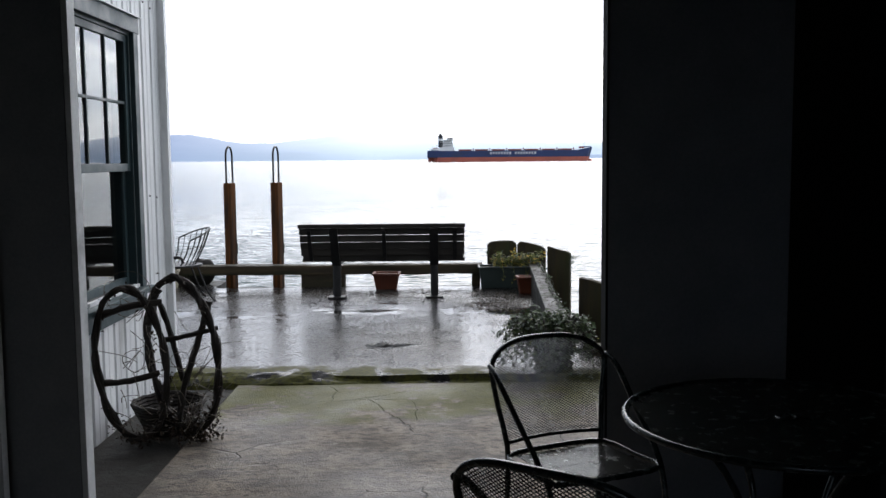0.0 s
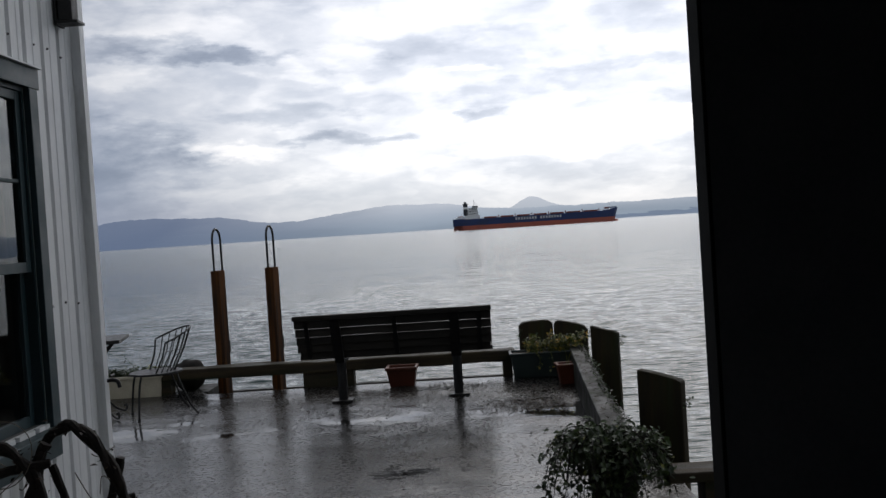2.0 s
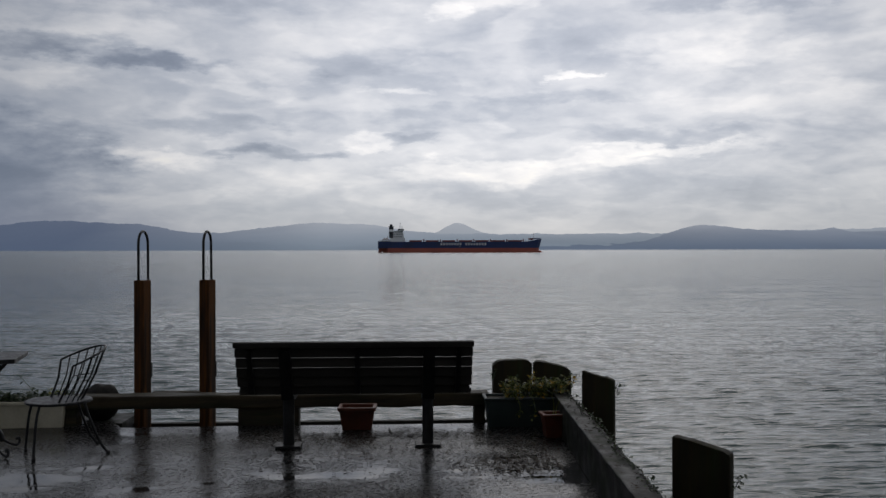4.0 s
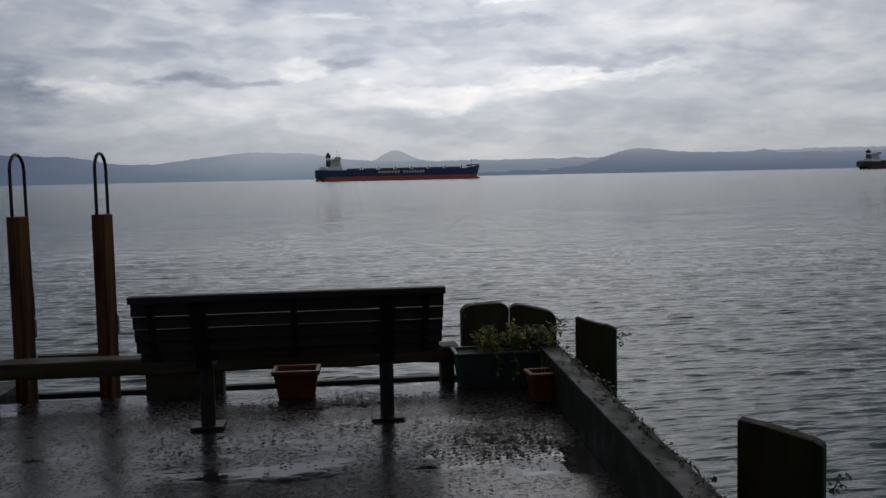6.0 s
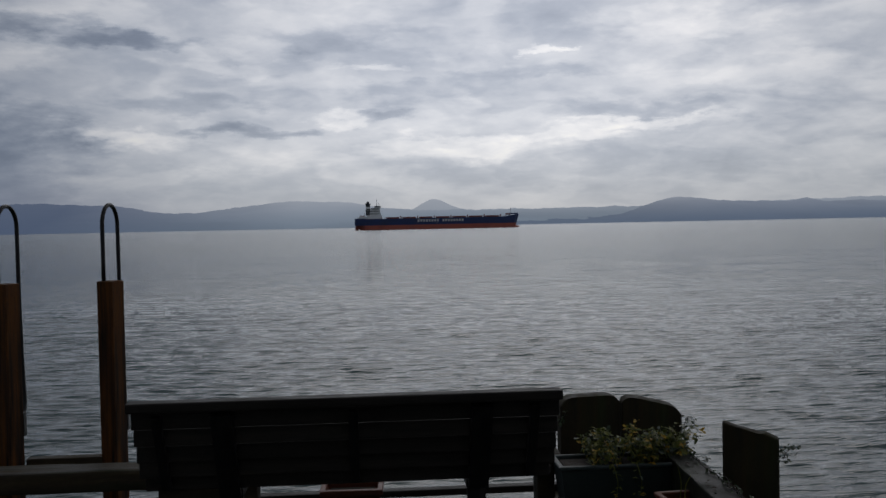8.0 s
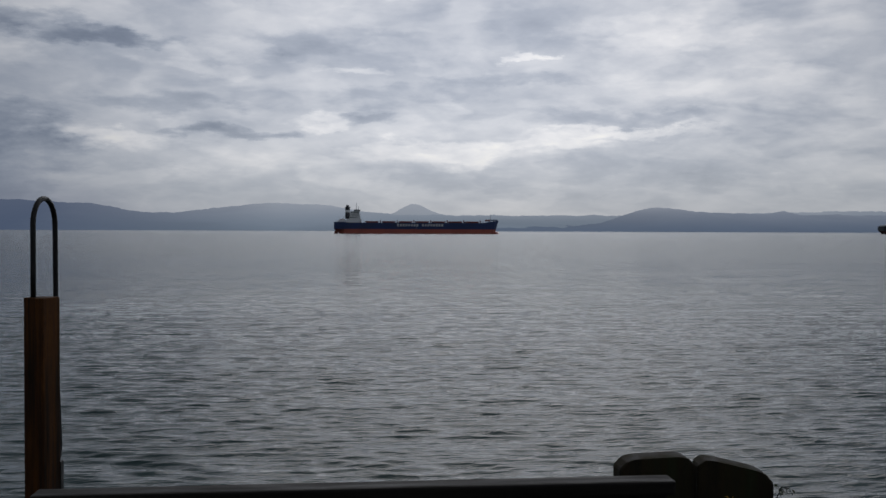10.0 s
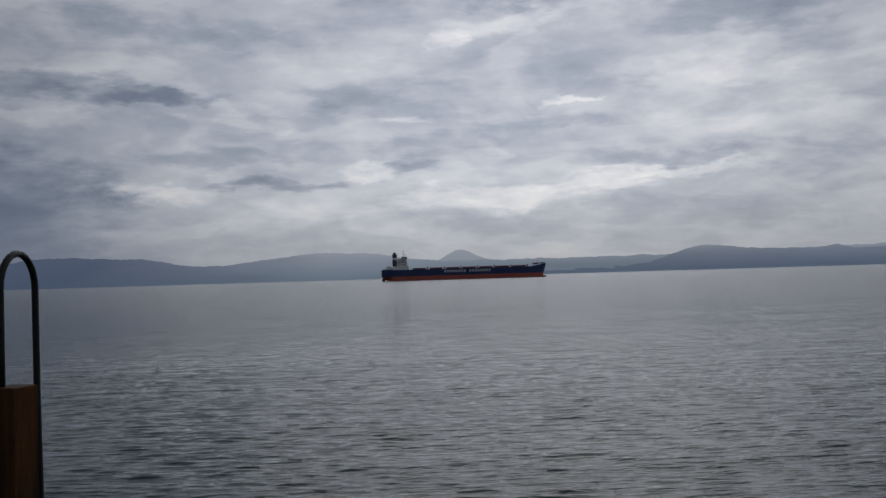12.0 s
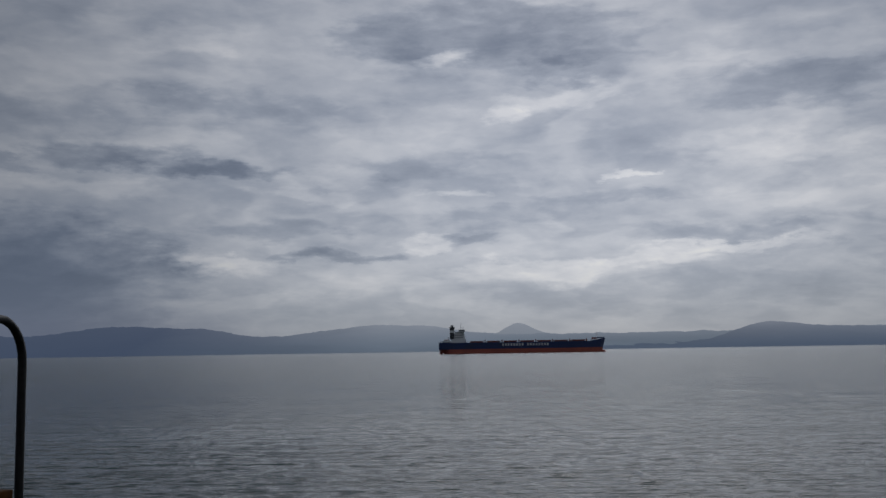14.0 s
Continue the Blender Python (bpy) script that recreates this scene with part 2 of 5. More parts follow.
M = {
    "siding": material("white_siding", (0.64, 0.66, 0.675), (0.80, 0.81, 0.81), 3, (0.35, 0.55), 0.1, stain=(0.30, 0.31, 0.29), stain_at=(0.58, 0.8), stain_scale=2.2, grain=(1, 1, 0.25)),
    "teal": material("teal_trim_paint", (0.014, 0.033, 0.039), (0.025, 0.052, 0.06), 6, (0.35, 0.6), 0.2),
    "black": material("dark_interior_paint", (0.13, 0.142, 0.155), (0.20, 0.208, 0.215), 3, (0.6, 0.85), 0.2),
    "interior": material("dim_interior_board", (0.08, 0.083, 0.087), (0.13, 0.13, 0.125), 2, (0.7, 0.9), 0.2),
    "greydoor": material("grey_jamb_edge", (0.40, 0.42, 0.42), (0.55, 0.57, 0.57), 6, (0.5, 0.7), 0.2, stain=(0.2, 0.2, 0.19)),
    "bench": material("weathered_bench_wood", (0.008, 0.007, 0.006), (0.026, 0.023, 0.019), 5, (0.45, 0.75), 0.5, grain=(0.6, 6, 6), vary=0.25, spec=0.22),
    "castiron": material("dark_metal", (0.012, 0.012, 0.013), (0.03, 0.03, 0.03), 20, (0.35, 0.6), 0.2, metal=0.6),
    "steel": material("black_coated_mesh_steel", (0.007, 0.014, 0.014), (0.015, 0.026, 0.026), 20, (0.14, 0.30), 0.1, metal=0.2),
    # paler copy of the mesh steel: the seats' sky sheen put into the colour
    "skylit_steel": material("skylit_mesh_steel", (0.07, 0.08, 0.08), (0.14, 0.15, 0.15), 20, (0.12, 0.28), 0.05, metal=0.75),
    "post": material("orange_cedar_post", (0.026, 0.010, 0.003), (0.16, 0.058, 0.010), 4, (0.5, 0.8), 0.5, grain=(7, 7, 0.5), stain=(0.014, 0.008, 0.004), stain_at=(0.44, 0.60), stain_scale=1.4, spec=0.22),
    "timber": material("old_dock_timber", (0.012, 0.009, 0.006), (0.066, 0.050, 0.027), 3, (0.5, 0.85), 0.7, 0.01, grain=(0.4, 5, 5), stain=(0.018, 0.02, 0.009), stain_at=(0.46, 0.6), stain_scale=2.2, spec=0.22),
    "plank": material("mossy_upright_plank", (0.010, 0.0085, 0.005), (0.042, 0.032, 0.015), 3, (0.6, 0.9), 0.7, 0.008, grain=(5, 5, 0.5), stain=(0.026, 0.029, 0.011), stain_at=(0.5, 0.7), spec=0.22),
    "planter": material("green_grey_planter_plastic", (0.013, 0.023, 0.022), (0.026, 0.040, 0.037), 5, (0.4, 0.6), 0.1),
    "terracotta": material("orange_plastic_pot", (0.085, 0.020, 0.008), (0.14, 0.034, 0.014), 8, (0.4, 0.65), 0.15),
    "cream": material("cream_planter_plastic", (0.42, 0.38, 0.28), (0.56, 0.52, 0.40), 6, (0.5, 0.7), 0.15, stain=(0.22, 0.19, 0.13)),
    "kerb": material("dark_wet_kerb", (0.007, 0.007, 0.0065), (0.024, 0.023, 0.021), 6, (0.45, 0.75), 0.6, 0.008, spec=0.17, stain=(0.016, 0.02, 0.01), stain_at=(0.45, 0.62), stain_scale=3.0),
    "pitch": material("matt_black", (0.006, 0.007, 0.007), (0.012, 0.013, 0.013), 5, (0.85, 0.95), 0.1, spec=0.1),
    "soil": material("potting_soil", (0.012, 0.009, 0.006), (0.04, 0.028, 0.018), 30, (0.8, 1.0), 0.9, 0.01),
    "deadleaf": material("wet_fallen_leaf", (0.009, 0.006, 0.004), (0.034, 0.020, 0.010), 25, (0.5, 0.8), 0.3, spec=0.2),
    "bark": material("dark_vine_bark", (0.006, 0.005, 0.0045), (0.030, 0.024, 0.020), 25, (0.55, 0.85), 0.9, 0.008, spec=0.22),
    "twig": material("pale_twig", (0.06, 0.05, 0.04), (0.17, 0.15, 0.12), 25, (0.6, 0.85), 0.4),
    "stone": material("dark_wet_stone", (0.008, 0.008, 0.007), (0.030, 0.028, 0.024), 7, (0.6, 0.9), 0.9, 0.02, spec=0.2),
    "rope": material("screw_steel", (0.05, 0.05, 0.05), (0.1, 0.1, 0.1), 25, (0.4, 0.6), 0.1, metal=0.7),
    "hull_blue": material("blue_hull_paint", (0.020, 0.042, 0.135), (0.032, 0.06, 0.18), 0.05, (0.5, 0.7), 0.0, stain=(0.035, 0.05, 0.11), stain_scale=0.04, fine=0.5),
    "hull_red": material("red_hull_paint", (0.42, 0.10, 0.07), (0.54, 0.14, 0.09), 0.05, (0.5, 0.7), 0.0, stain=(0.36, 0.10, 0.075), stain_scale=0.04, fine=0.5),
    "hull_dark": material("dark_hull_paint", (0.03, 0.035, 0.045), (0.05, 0.055, 0.065), 0.05, (0.5, 0.7), 0.0, fine=0.5),
    "hull_maroon": material("maroon_hull_paint", (0.09, 0.035, 0.035), (0.14, 0.05, 0.05), 0.05, (0.5, 0.7), 0.0, fine=0.5),
    "ship_white": material("white_ship_paint", (0.86, 0.87, 0.87), (0.92, 0.92, 0.91), 0.1, (0.5, 0.7), 0.0, fine=0.5),
    "hatch": material("red_brown_hatch_paint", (0.24, 0.07, 0.055), (0.34, 0.10, 0.075), 0.1, (0.5, 0.7), 0.0, fine=0.5),
    "lettering": material("white_lettering", (0.66, 0.66, 0.66), (0.75, 0.75, 0.75), 0.1, (0.5, 0.7), 0.0, fine=0.5),
}


def concrete(name, wet):
    """Old concrete; the open deck is wet, with standing water in its hollows and moss near the step."""
    m = bpy.data.materials.new(name)
    m.use_nodes = True
    n = Nodes(m.node_tree)
    at = n.add("ShaderNodeTexCoord").outputs["Object"]
    xyz = n.add("ShaderNodeSeparateXYZ", Vector=at)
    coarse = n.noise(at, 1.3, 6.0, 0.6)
    grit = n.noise(at, 55, 3.0, 0.6)
    peb = n.add("ShaderNodeTexVoronoi", Vector=at, Scale=95.0).outputs[0]
    f = n.math("ADD", n.math("MULTIPLY", coarse, 0.6), n.math("MULTIPLY", grit, 0.4))
    if wet:
        col = n.ramp(f, (0.38, (0.007, 0.0065, 0.0065)), (0.62, (0.022, 0.021, 0.021)))
        grime = n.noise(at, 2.4, 8.0, 0.7)
        col = n.mix(n.ramp(grime, (0.52, 0.0), (0.64, 0.8)), col, (0.018, 0.016, 0.014, 1))
    else:
        col = n.ramp(f, (0.36, (0.085, 0.068, 0.050)), (0.64, (0.25, 0.205, 0.158)))
        worn = n.noise(n.stretch(at, 1.0, 1.7, 1), 2.6, 8.0, 0.72)
        col = n.mix(n.ramp(worn, (0.46, 0.0), (0.60, 0.85)), col, (0.050, 0.043, 0.035, 1))
        scuff = n.noise(n.stretch(at, 1.5, 2.6, 1, (5, 2, 0)), 4.0, 6.0, 0.75)
        col = n.mix(n.ramp(scuff, (0.54, 0.0), (0.64, 0.55)), col, (0.27, 0.24, 0.20, 1))
        blotch = n.noise(at, 0.9, 5.0, 0.6)
        col = n.mix(n.ramp(blotch, (0.46, 0.0), (0.62, 0.55)), col, (0.055, 0.044, 0.032, 1))
        pit = n.ramp(n.noise(n.stretch(at, 1.0, 1.9, 1), 15, 6.0, 0.78), (0.50, 0.0), (0.58, 1.0))
        col = n.mix(n.math("MULTIPLY", pit, 0.85), col, (0.030, 0.024, 0.017, 1))
        cell = n.add("ShaderNodeTexVoronoi", Vector=n.add("ShaderNodeVectorMath", i0=at, i1=n.stretch(n.add("ShaderNodeTexNoise", Vector=at, Scale=2.4, Detail=3.0).outputs[1], 0.3, 0.3, 0.3)).outputs[0], Scale=1.7)
        cell.feature = "DISTANCE_TO_EDGE"
        crack = n.math("MULTIPLY", n.ramp(cell.outputs[0], (0.0, 1.0), (0.012, 0.0)), n.ramp(n.noise(at, 1.1, 4.0), (0.52, 0.0), (0.60, 1.0)))
        # one long crack running in from the joint
        u = n.math("MULTIPLY", n.math("SUBTRACT", 6.13, xyz.outputs[1]), 1 / 0.78)
        away = n.math("SUBTRACT", xyz.outputs[0], n.math("ADD", -0.456, n.math("MULTIPLY", u, 0.33)))
        away = n.math("ADD", away, n.math("MULTIPLY", n.math("SUBTRACT", n.noise(at, 7.0, 5.0, 0.65), 0.5), 0.16))
        long = n.math("MULTIPLY", n.ramp(n.math("ABSOLUTE", away), (0.0, 1.0), (0.011, 0.0)), n.ramp(n.math("ABSOLUTE", n.math("SUBTRACT", u, 0.5)), (0.48, 1.0), (0.56, 0.0)))
        crack = n.math("MAXIMUM", crack, long)
        col = n.mix(n.math("MULTIPLY", crack, 0.8), col, (0.02, 0.017, 0.014, 1))
    # moss: a strip along the joint between the slabs
    near = n.math("SUBTRACT", 1.0, n.math("MULTIPLY", n.math("ABSOLUTE", n.math("SUBTRACT", xyz.outputs[1], 6.55 if wet else 6.15)), 2.2 if wet else 1.25), True)
    left = n.math("SUBTRACT", 0.78, n.math("MULTIPLY", xyz.outputs[0], 0.34 if wet else 0.12))
    moss = n.math("MULTIPLY", n.math("MULTIPLY", near, left), n.math("ADD", 0.05, n.ramp(n.noise(at, 2.2, 8.0, 0.68), (0.40, 0.0), (0.62, 1.0))))
    grown = n.ramp(moss, (0.08, 0.0), (0.23, 0.92))
    col = n.mix(grown, col, n.mix(n.noise(at, 9.0, 4.0), (0.032, 0.038, 0.006, 1), (0.10, 0.094, 0.013, 1)))
    if wet:
        # water stands in a long hollow behind the bench and in smaller ones
        hollow = n.math("SUBTRACT", 1.0, n.math("MULTIPLY", n.math("ABSOLUTE", n.math("SUBTRACT", xyz.outputs[1], 9.55)), 1.5), True)
        pool = n.math("ADD", n.math("MULTIPLY", hollow, 0.15), n.noise(n.stretch(at, 0.7, 1.4, 1, (2.2, 0.6, 0)), 1.25, 5.0, 0.6))
        water = n.ramp(pool, (0.61, 0.0), (0.67, 1.0))
        col = n.mix(n.math("MULTIPLY", water, 0.6), col, (0.02, 0.019, 0.018, 1))
        speck = n.ramp(n.noise(at, 30, 5.0, 0.8), (0.50, 0.0), (0.57, 1.0))
        col = n.mix(n.math("MULTIPLY", speck, 0.75), col, (0.012, 0.011, 0.010, 1))
        damp = n.ramp(n.noise(at, 3.5, 6.0, 0.6), (0.35, 0.11), (0.65, 0.25))
        damp = n.math("ADD", damp, n.math("MULTIPLY", speck, 0.26))
        rough = n.mix(grown, n.mix(water, damp, (0.05, 0.05, 0.05, 1)), (0.85, 0.85, 0.85, 1))
        high = n.math("MULTIPLY", n.math("SUBTRACT", 1.0, water), n.math("ADD", n.math("MULTIPLY", peb, 0.5), grit))
    else:
        rough = n.ramp(coarse, (0.35, 0.50), (0.65, 0.82))
        high = n.math("ADD", n.math("MULTIPLY", peb, 0.5), n.math("SUBTRACT", grit, n.math("MULTIPLY", crack, 2.0)))
    rel = n.add("ShaderNodeBump", Strength=0.16 if wet else 0.8, Distance=0.006, Height=high)
    p = n.add("ShaderNodeBsdfPrincipled", Base_Color=col, Roughness=rough, Specular_IOR_Level=0.30 if wet else 0.35, Normal=rel.outputs[0])
    n.add("ShaderNodeOutputMaterial", Surface=p.outputs[0])
    return m


def leaf_material(name, dark, light, through_light):
    """Thin leaves: part of the light comes through."""
    m = bpy.data.materials.new(name)
    m.use_nodes = True
    n = Nodes(m.node_tree)
    at = n.add("ShaderNodeTexCoord").outputs["Object"]
    rnd = n.add("ShaderNodeNewGeometry").outputs["Random Per Island"]
    f = n.math("ADD", n.math("MULTIPLY", rnd, 0.7), n.math("MULTIPLY", n.noise(at, 30, 3.0), 0.3))
    col = n.ramp(f, (0.2, dark), (0.85, light))
    p = n.add("ShaderNodeBsdfPrincipled", Base_Color=col, Roughness=0.42)
    t = n.add("ShaderNodeBsdfTranslucent", Color=col)
    mx = n.add("ShaderNodeMixShader", i0=through_light, i1=p.outputs[0], i2=t.outputs[0])
    n.add("ShaderNodeOutputMaterial", Surface=mx.outputs[0])
    return m


M["leaf"] = leaf_material("dark_green_leaf", (0.014, 0.028, 0.009), (0.062, 0.092, 0.034), 0.25)
M["leaf2"] = leaf_material("yellow_green_leaf", (0.07, 0.10, 0.018), (0.24, 0.24, 0.05), 0.4)
M["petal"] = leaf_material("yellow_petal", (0.50, 0.30, 0.03), (0.72, 0.52, 0.10), 0.4)
M["deck"] = concrete("wet_concrete", True)
M["slab"] = concrete("old_concrete", False)


def water_material():
    m = bpy.data.materials.new("grey_sea_water")
    m.use_nodes = True
    n = Nodes(m.node_tree)
    at = n.add("ShaderNodeTexCoord").outputs["Object"]
    far = n.add("ShaderNodeVectorMath", i0=at)
    far.operation = "LENGTH"
    w1 = n.noise(n.stretch(at, 0.9, 5.2, 1), 1.0, 3.0, 0.55, 0.3)
    w2 = n.noise(n.stretch(at, 0.17, 1.0, 1, (3, 9, 0)), 1.0, 4.0, 0.6, 0.3)
    away = n.math("MULTIPLY", n.math("SUBTRACT", far.outputs["Value"], 15.0), 1 / 50.0, True)
    high = n.math("ADD", n.math("MULTIPLY", w1, 0.125), n.math("MULTIPLY", n.math("MULTIPLY", w2, away), 0.62))
    rel = n.add("ShaderNodeBump", Strength=0.6, Distance=1.0, Height=high)
    # wavelets too small for the mesh far out widen the reflection instead
    gloss = n.math("ADD", 0.05, n.math("MULTIPLY", n.math("MULTIPLY", n.math("SUBTRACT", far.outputs["Value"], 20.0), 1 / 200.0, True), 0.10))
    gust = n.noise(n.stretch(at, 0.004, 0.012, 1, (0.7, 0.2, 0)), 1.0, 4.0, 0.6)
    gloss = n.math("ADD", gloss, n.math("MULTIPLY", n.math("SUBTRACT", gust, 0.5), 0.10))
    streak = n.noise(n.stretch(at, 0.04, 0.22, 1, (4, 1, 0)), 1.0, 6.0, 0.72)
    gloss = n.math("ADD", gloss, n.math("MULTIPLY", n.math("SUBTRACT", streak, 0.5), 0.26))
    # far out only the faces of the wavelets that lean to the quay are seen
    lean = n.math("MULTIPLY", n.math("SUBTRACT", far.outputs["Value"], 30.0), 1 / 170.0, True)
    facing = n.add("ShaderNodeVectorMath", i0=rel.outputs[0], i1=n.add("ShaderNodeCombineXYZ", X=0.0, Y=n.math("MULTIPLY", lean, -0.06), Z=0.0).outputs[0])
    facing = n.add("ShaderNodeVectorMath", i0=facing.outputs[0])
    facing.operation = "NORMALIZE"
    p = n.add("ShaderNodeBsdfPrincipled", Base_Color=(0.018, 0.046, 0.045, 1), Roughness=gloss, IOR=1.42, Normal=facing.outputs[0])
    n.add("ShaderNodeOutputMaterial", Surface=p.outputs[0])
    return m


M["water"] = water_material()


def distance_material(name, tone, haze, share):
    """Far woods with the mist painted in: the surface itself glows in a haze colour."""
    m = bpy.data.materials.new(name)
    m.use_nodes = True
    n = Nodes(m.node_tree)
    at = n.add("ShaderNodeTexCoord").outputs["Object"]
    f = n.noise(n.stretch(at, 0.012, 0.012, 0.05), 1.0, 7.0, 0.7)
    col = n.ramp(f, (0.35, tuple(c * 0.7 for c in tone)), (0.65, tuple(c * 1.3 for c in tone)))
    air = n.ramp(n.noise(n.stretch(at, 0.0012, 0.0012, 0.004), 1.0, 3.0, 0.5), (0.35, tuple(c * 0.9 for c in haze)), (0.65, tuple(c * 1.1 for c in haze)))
    # paler with height: mist over the crests, put into the glow
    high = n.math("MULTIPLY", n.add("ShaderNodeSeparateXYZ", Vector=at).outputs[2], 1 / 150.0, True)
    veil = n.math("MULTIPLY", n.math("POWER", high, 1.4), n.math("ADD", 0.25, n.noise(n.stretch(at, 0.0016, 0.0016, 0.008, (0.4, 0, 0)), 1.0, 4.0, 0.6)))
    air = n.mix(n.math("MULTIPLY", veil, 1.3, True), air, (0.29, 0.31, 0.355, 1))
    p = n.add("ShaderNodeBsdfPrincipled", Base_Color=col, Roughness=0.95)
    # darker, bluer haze painted in towards the west
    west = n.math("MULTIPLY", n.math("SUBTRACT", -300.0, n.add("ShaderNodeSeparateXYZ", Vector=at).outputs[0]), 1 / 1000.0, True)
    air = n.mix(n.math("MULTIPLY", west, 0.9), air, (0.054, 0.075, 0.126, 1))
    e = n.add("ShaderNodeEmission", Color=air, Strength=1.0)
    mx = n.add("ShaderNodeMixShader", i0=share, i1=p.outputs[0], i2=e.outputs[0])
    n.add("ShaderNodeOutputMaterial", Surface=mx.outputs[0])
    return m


# the last number is the share of painted haze glow
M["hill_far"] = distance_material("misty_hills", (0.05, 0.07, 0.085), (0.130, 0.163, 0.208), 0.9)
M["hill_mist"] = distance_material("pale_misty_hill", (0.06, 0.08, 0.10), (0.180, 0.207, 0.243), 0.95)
M["hill_near"] = distance_material("hazy_blue_hills", (0.03, 0.045, 0.06), (0.085, 0.112, 0.162), 0.85)
M["shore"] = distance_material("hazy_far_shore", (0.02, 0.03, 0.045), (0.055, 0.07, 0.12), 0.85)


def glass_material():
    m = bpy.data.materials.new("window_glass")
    m.use_nodes = True
    n = Nodes(m.node_tree)
    at = n.add("ShaderNodeTexCoord").outputs["Object"]
    rel = n.add("ShaderNodeBump", Strength=0.03, Distance=0.02, Height=n.noise(at, 2.0, 2.0))
    p = n.add("ShaderNodeBsdfPrincipled", Base_Color=(0.75, 0.8, 0.8, 1), Roughness=0.015, IOR=1.52, Transmission_Weight=1.0, Normal=rel.outputs[0])
    n.add("ShaderNodeOutputMaterial", Surface=p.outputs[0])
    return m


M["glass"] = glass_material()


# ---- building blocks ----
def box(bm, x0, x1, y0, y1, z0, z1, bevel=0.0):
    made = bmesh.ops.create_cube(bm, size=1.0)["verts"]
    bmesh.ops.scale(bm, vec=(x1 - x0, y1 - y0, z1 - z0), verts=made)
    bmesh.ops.translate(bm, vec=((x0 + x1) / 2, (y0 + y1) / 2, (z0 + z1) / 2), verts=made)
    if bevel:
        edges = list({e for v in made for e in v.link_edges})
        made = [v for v in bmesh.ops.bevel(bm, geom=edges, offset=bevel, segments=2, affect="EDGES", profile=0.6)["verts"]]
    return made


def tube(bm, pts, r, sides=8, closed=False, rough=0.0, seed=0):
    """A tube along points; r a number or one for each point; rough makes it knotty."""
    pts = [Vector(p) for p in pts]
    rings, n = [], len(pts)
    rnd = random.Random(seed)
    side = None
    for i, p in enumerate(pts):
        a, b = pts[(i - 1) % n if closed else max(i - 1, 0)], pts[(i + 1) % n if closed else min(i + 1, n - 1)]
        t = (b - a).normalized()
        if side is None:
            side = t.orthogonal().normalized()
        side = (side - t * side.dot(t)).normalized()
        up = t.cross(side)
        rad = r[i] if isinstance(r, (list, tuple)) else r
        ring = []
        for k in range(sides):
            q = 2 * math.pi * k / sides
            rr = rad * (1 + rough * rnd.uniform(-1, 1))
            ring.append(bm.verts.new(p + side * math.cos(q) * rr + up * math.sin(q) * rr))
        rings.append(ring)
    for i in range(n if closed else n - 1):
        a, b = rings[i], rings[(i + 1) % n]
        for k in range(sides):
            bm.faces.new((a[k], a[(k + 1) % sides], b[(k + 1) % sides], b[k]))
    if not closed:
        bm.faces.new(rings[0][::-1]), bm.faces.new(rings[-1])


def prism(bm, outline, depth):
    """An outline in x and z, given depth along +y."""
    a = [bm.verts.new((x, 0, z)) for x, z in outline]
    b = [bm.verts.new((x, depth, z)) for x, z in outline]
    bm.faces.new(a), bm.faces.new(b[::-1])
    for i in range(len(a)):
        j = (i + 1) % len(a)
        bm.faces.new((a[j], a[i], b[i], b[j]))


def bend(pts, steps=6):
    """A smooth line through points."""
    pts = [Vector(p) for p in pts]
    out = []
    for i in range(len(pts) - 1):
        p0, p1, p2, p3 = pts[max(i - 1, 0)], pts[i], pts[i + 1], pts[min(i + 2, len(pts) - 1)]
        for k in range(steps):
            t = k / steps
            out.append(0.5 * (2 * p1 + (p2 - p0) * t + (2 * p0 - 5 * p1 + 4 * p2 - p3) * t * t + (3 * p1 - p0 - 3 * p2 + p3) * t ** 3))
    return out + [pts[-1]]


def mesh_of(name, bm, mat, smooth=False):
    bmesh.ops.recalc_face_normals(bm, faces=bm.faces)
    me = bpy.data.meshes.new(name)
    bm.to_mesh(me)
    bm.free()
    me.materials.append(M[mat])
    if smooth:
        me.shade_smooth()
    return me


def part(name, bm, mat, parent, label="", smooth=False):
    ob = new(name, mesh_of(name, bm, mat, smooth))
    ob.parent = parent
    return tagged(ob, label)


def thing(name, label, category, at=(0, 0, 0), rz=0.0, group="", kind=""):
    ob = new(name)
    ob.matrix_basis = pose(*at, 0, 0, rz)
    return tagged(ob, label, category, group, kind)


def solid(name, bm, mat, label, category, kind="", smooth=False, group=""):
    return tagged(new(name, mesh_of(name, bm, mat, smooth)), label, category, group, kind)


def boxed(*a, **k):
    bm = bmesh.new()
    box(bm, *a, **k)
    return bm


def raw(name, verts, faces, mat):
    me = bpy.data.meshes.new(name)
    me.from_pydata(verts, [], faces)
    me.materials.append(M[mat])
    return new(name, me)


